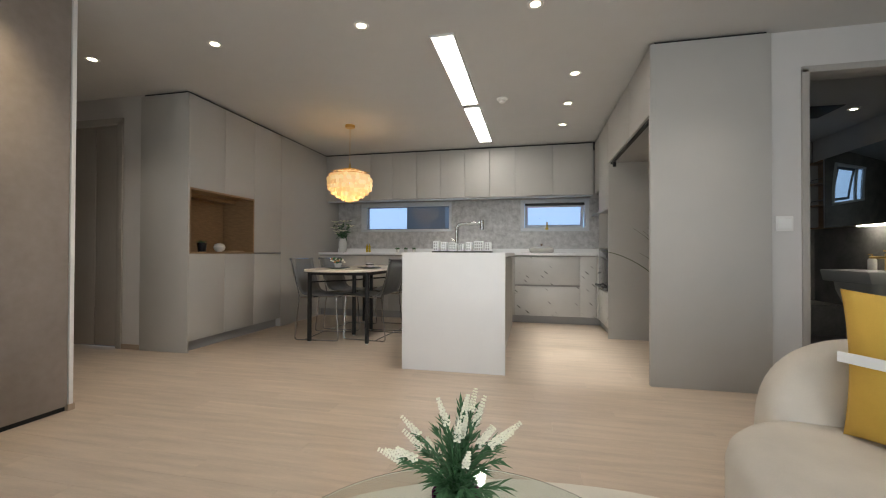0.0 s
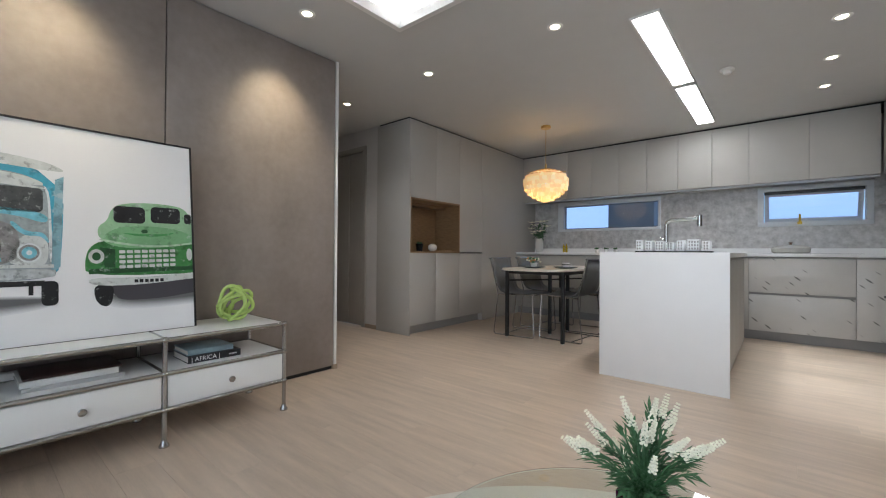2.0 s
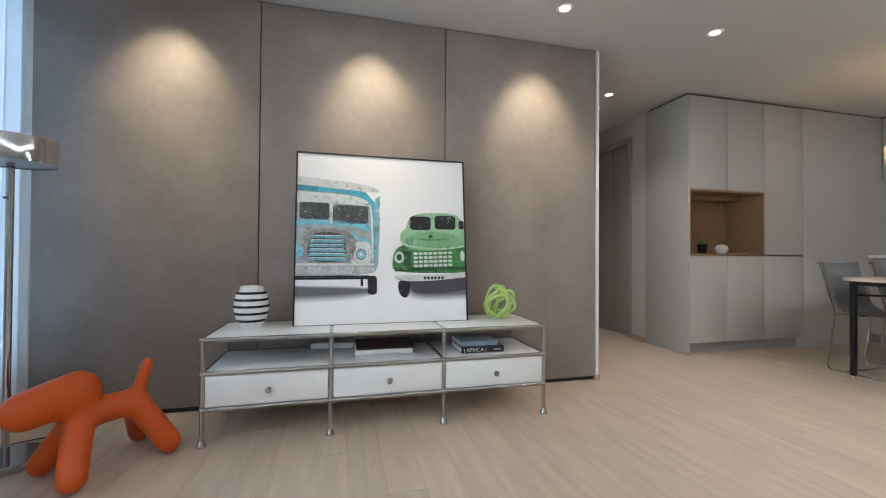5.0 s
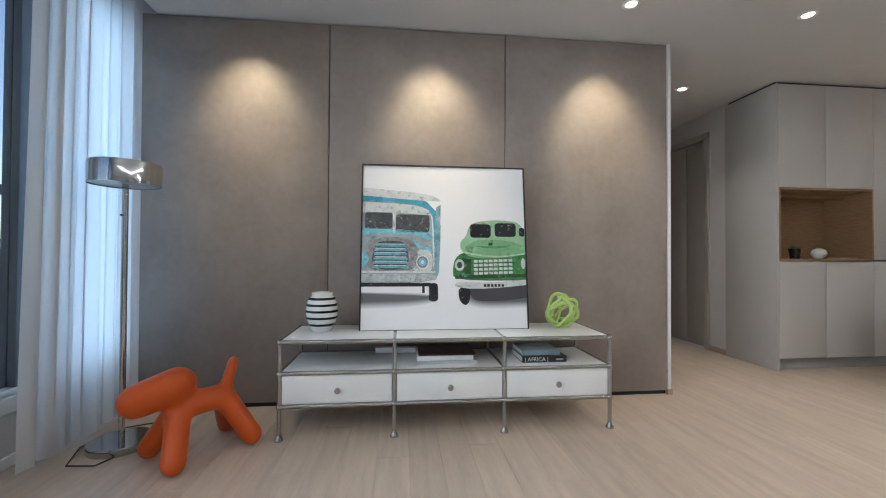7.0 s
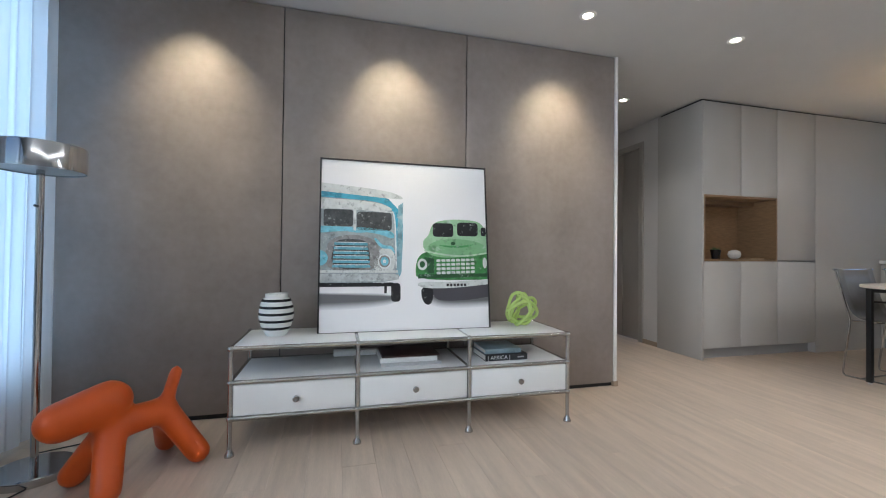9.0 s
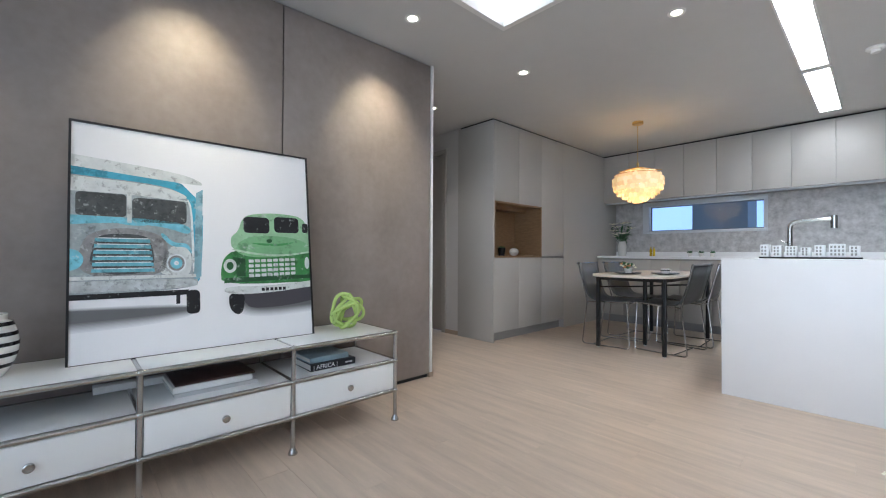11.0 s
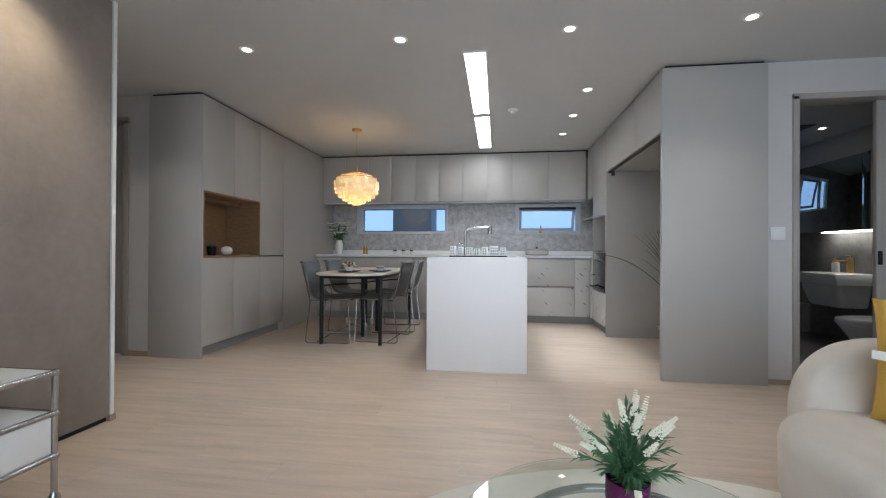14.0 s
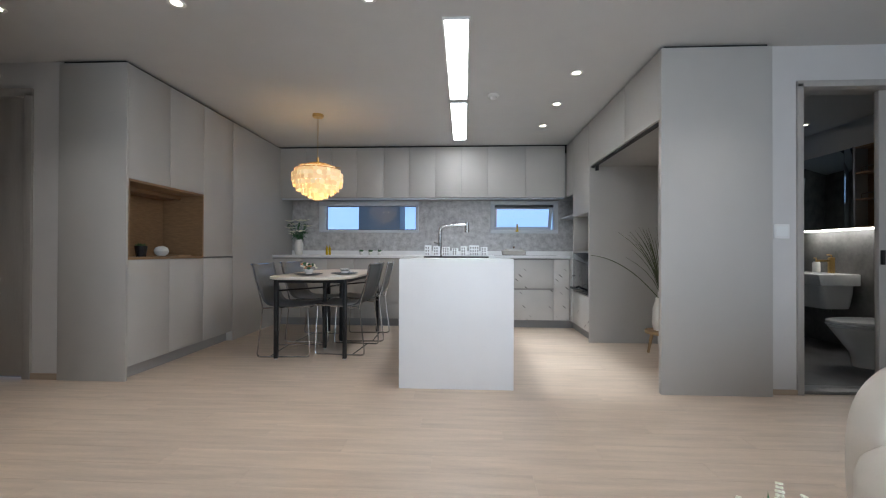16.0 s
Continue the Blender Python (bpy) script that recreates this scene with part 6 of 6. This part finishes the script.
def limb(a, b, ra, rb, n=10, seg=18):
    """A limb with round ends between two points."""
    a, b = Vector(a), Vector(b)
    L = (b - a).length
    d = (b - a).normalized()
    pts, rs_ = [], []
    for k in range(n + 1):
        th = math.pi / 2 * k / n
        pts.append(a - d * ra * math.cos(th))
        rs_.append(max(ra * math.sin(th), 0.0005))
    for k in range(1, 6):
        pts.append(a + d * L * k / 6)
        rs_.append(ra + (rb - ra) * k / 6)
    for k in range(n + 1):
        th = math.pi / 2 * k / n
        pts.append(b + d * rb * math.sin(th))
        rs_.append(max(rb * math.cos(th), 0.0005))
    tube(pts, rs_, seg, dog)


DOG = Vector((0.04, 0.022, 0.0))
FR, BKK = Vector((-1.768, -0.922, 0.235)) + DOG, Vector((-1.90, -0.79, 0.240)) + DOG
limb(FR, BKK, 0.060, 0.055)
limb(FR + Vector((0.0, 0.0, 0.0)), FR + Vector((0.02, -0.02, 0.06)), 0.055, 0.060)
limb(FR + Vector((-0.002, -0.012, 0.098)), FR + Vector((0.10, -0.115, 0.066)), 0.080, 0.073)
limb(FR, DOG + Vector((-1.80, -1.06, 0.050)), 0.052, 0.049)
limb(FR, DOG + Vector((-1.635, -0.875, 0.050)), 0.053, 0.049)
limb(BKK, DOG + Vector((-2.045, -0.83, 0.050)), 0.050, 0.047)
limb(BKK, DOG + Vector((-1.895, -0.655, 0.050)), 0.051, 0.048)
limb(BKK, BKK + Vector((-0.025, 0.035, 0.155)), 0.029, 0.026)
dogob = new("puppy_chair", link_mesh("puppy_chair", dog, M_ORANGE, 0))
dogob.data.shade_smooth()
tagged(dogob, "orange moulded plastic puppy-shaped children's chair", "toy chair")
rm = dogob.modifiers.new("weld", "REMESH")
rm.mode, rm.voxel_size, rm.use_smooth_shade = "VOXEL", 0.010, True
sm_ = dogob.modifiers.new("soften", "SMOOTH")
sm_.factor, sm_.iterations = 0.5, 14

# ---- sofa, rug and glass table ----
rug = thing("rug", (0.35, 0.55, 0.0), "cream shaggy rounded rug with a thin dark line", "rug")
out = []
for k in range(64):
    a = 2 * math.pi * k / 64
    rad = 1.18 * (1 + 0.03 * math.sin(2 * a + 0.6) + 0.02 * math.sin(3 * a))
    out.append((0.35 + rad * math.cos(a), 0.55 + rad * math.sin(a)))
part("pile", slab(out, 0.001, 0.014, 0.003), M_RUG, rug)
ln = [Vector((0.30 + 0.62 * math.cos(a) * (1 + 0.05 * math.sin(5 * a)), 0.52 + 0.58 * math.sin(a) * (1 + 0.05 * math.cos(4 * a)), 0.0145)) for a in [2 * math.pi * k / 90 for k in range(90)]]
part("line", tube(ln, 0.006, 6, closed=True), M_LINE, rug)

TX, TY, TZ, TR = 0.09, 0.73, 0.33, 0.40
gt = thing("coffee_table", (TX, TY, 0.014), "round glass coffee table on a chrome ring frame", "coffee table")
gl = part("glass_top", lathe([(0, 0), (TR - 0.003, 0), (TR, 0.003), (TR, 0.007), (TR - 0.003, 0.010), (0, 0.010)], (TX, TY, TZ - 0.010), 96), M_TGLASS, gt)
gl.visible_shadow = False
ring = [(TX + 0.27 * math.cos(2 * math.pi * k / 64), TY + 0.27 * math.sin(2 * math.pi * k / 64), TZ - 0.022) for k in range(64)]
part("ring", tube(ring, 0.011, 12, closed=True), M_CHROME, gt)
ring = [(TX + 0.27 * math.cos(2 * math.pi * k / 64), TY + 0.27 * math.sin(2 * math.pi * k / 64), 0.027) for k in range(64)]
part("ring", tube(ring, 0.011, 12, closed=True), M_CHROME, gt)
for k in range(4):
    a = math.pi / 4 + k * math.pi / 2
    part("leg", tube([(TX + 0.27 * math.cos(a), TY + 0.27 * math.sin(a), 0.03), (TX + 0.27 * math.cos(a), TY + 0.27 * math.sin(a), TZ - 0.02)], 0.009, 12), M_CHROME, gt)
heather(0.078, 0.80, TZ + 0.0005, 12)

so_ = thing("sofa", (1.6, 0.7, 0.014), "cream velvet sofa with a rounded wraparound back", "sofa")
bm = slab(round_rect(0.755, 1.98, -0.75, 1.66, 0.36, 12), 0.05, 0.355, 0.07)
part("seat", bm, M_SOFA, so_)
part("plinth", slab(round_rect(0.86, 1.92, -0.67, 1.58, 0.30, 10), 0.0145, 0.05), M_KICK, so_)
# back: a fat shell that sweeps round the far end
bm = bmesh.new()
arc = [(2.02, -0.60), (2.03, -0.2), (2.03, 0.3), (2.03, 0.8), (2.02, 1.15), (1.96, 1.42), (1.84, 1.58), (1.66, 1.66), (1.48, 1.68), (1.30, 1.675)]
rings, seg = [], 16
for i, (x, y) in enumerate(arc):
    a, b = arc[max(i - 1, 0)], arc[min(i + 1, len(arc) - 1)]
    dx, dy = b[0] - a[0], b[1] - a[1]
    L = math.hypot(dx, dy)
    nx, ny = dy / L, -dx / L
    top = 0.615
    ring_ = []
    for k in range(28):
        th = 2 * math.pi * k / 28
        cs, sn = math.cos(th), math.sin(th)
        e = 0.62
        px = 0.115 * math.copysign(abs(cs) ** e, cs)
        pz = 0.06 + (top - 0.06) * (0.5 + 0.5 * math.copysign(abs(sn) ** e, sn))
        ring_.append((x + nx * px, y + ny * px, pz))
    rings.append(ring_)
last = rings[-1]
for k in range(1, 8):
    a = math.pi / 2 * k / 7.3
    sh = math.cos(a) ** 0.75
    rings.append([(1.30 - 0.31 * math.sin(a), 1.675 + (p[1] - 1.675) * (0.35 + 0.65 * sh), 0.06 + (p[2] - 0.06) * (0.42 + 0.58 * sh)) for p in last])
vr = [[bm.verts.new(p) for p in rg] for rg in rings]
for a, b in zip(vr, vr[1:]):
    for k in range(28):
        bm.faces.new([a[k], a[(k + 1) % 28], b[(k + 1) % 28], b[k]])
bm.faces.new(vr[0])
bm.faces.new(vr[-1])
bk_ = part("backrest", bm, M_SOFA, so_, smooth=70)
sb2 = bk_.modifiers.new("soft", "SUBSURF")
sb2.levels = sb2.render_levels = 1

pl = thing("throw_pillow", (1.25, 1.31, 0.36), "mustard yellow linen pillow with a white label", "pillow")
bm = bmesh.new()
N = 22
rp = random.Random(2)
front, back = [], []
for side_ in (1, -1):
    grid = []
    for i in range(N + 1):
        row = []
        for j in range(N + 1):
            u, v = i / N * 2 - 1, j / N * 2 - 1
            edge = (1 - abs(u) ** 3.2) * (1 - abs(v) ** 3.2)
            pinch = 1 - 0.07 * (1 - abs(v) ** 2) * abs(u) - 0.02
            wr = 0.007 * math.sin(7 * u + 5 * v * v + 2 * math.sin(4 * v)) * edge + 0.012 * math.exp(-((v + 0.05 + 0.12 * u) / 0.09) ** 2) * -1
            row.append(bm.verts.new((0.225 * u * pinch, side_ * (0.075 * edge ** 0.55 + wr * (1 if side_ > 0 else 0.3)) * (1 if edge > 0 else 0), 0.225 * v * (1 - 0.06 * (1 - u * u) * abs(v)))))
        grid.append(row)
    for i in range(N):
        for j in range(N):
            bm.faces.new([grid[i][j], grid[i + 1][j], grid[i + 1][j + 1], grid[i][j + 1]])
bmesh.ops.remove_doubles(bm, verts=bm.verts, dist=0.0004)
PM = Matrix.Translation((1.245, 1.31, 0.565)) @ Euler((radians(10), radians(3), radians(-52))).to_matrix().to_4x4()
bm.transform(PM)
part("cover", bm, M_YELLOW, pl, smooth=80)
bm = boxes((-0.20, -0.05, -0.082, -0.078, 0.035, 0.065))
bm.transform(PM)
part("label_strip", bm, M_TRIM, pl, "white woven label")

# ---- oak planks ----
PWID, PLEN = 0.145, 1.22
plank = bmesh.new()
box(plank, 0.0003, PLEN - 0.0003, 0.0003, PWID - 0.0003, -0.012, 0.0, bevel=0.0005)
plank_me = link_mesh("plank", plank, M_FLOOR, 0)
floor = thing("floor", (0, 0, 0), "pale oak plank floor with a soft sheen", "floor", kind="structure")
rest = bmesh.new()
row = 0
y = -1.62
while y < 6.0:
    x = -5.4 - (row * 0.437) % PLEN
    west, east = (-2.5 if y < 1.62 else -5.3), (2.9 if y < 3.05 else 1.95)
    while x < east:
        if -1.62 <= y < 3.6 and -3.5 < x and west <= x and x + PLEN <= east:
            ob = new("plank", plank_me)
            ob.parent = floor
            ob.location = (x, y, 0)
        elif x + PLEN > west + 0.02:
            box(rest, max(x, west) + 0.0006, min(x + PLEN, east) - 0.0006, y + 0.0006, y + PWID - 0.0006, -0.012, 0.0)
        x += PLEN
    y += PWID
    row += 1
tagged(part("planks", rest, M_FLOOR, floor, smooth=0), kind="stuff")
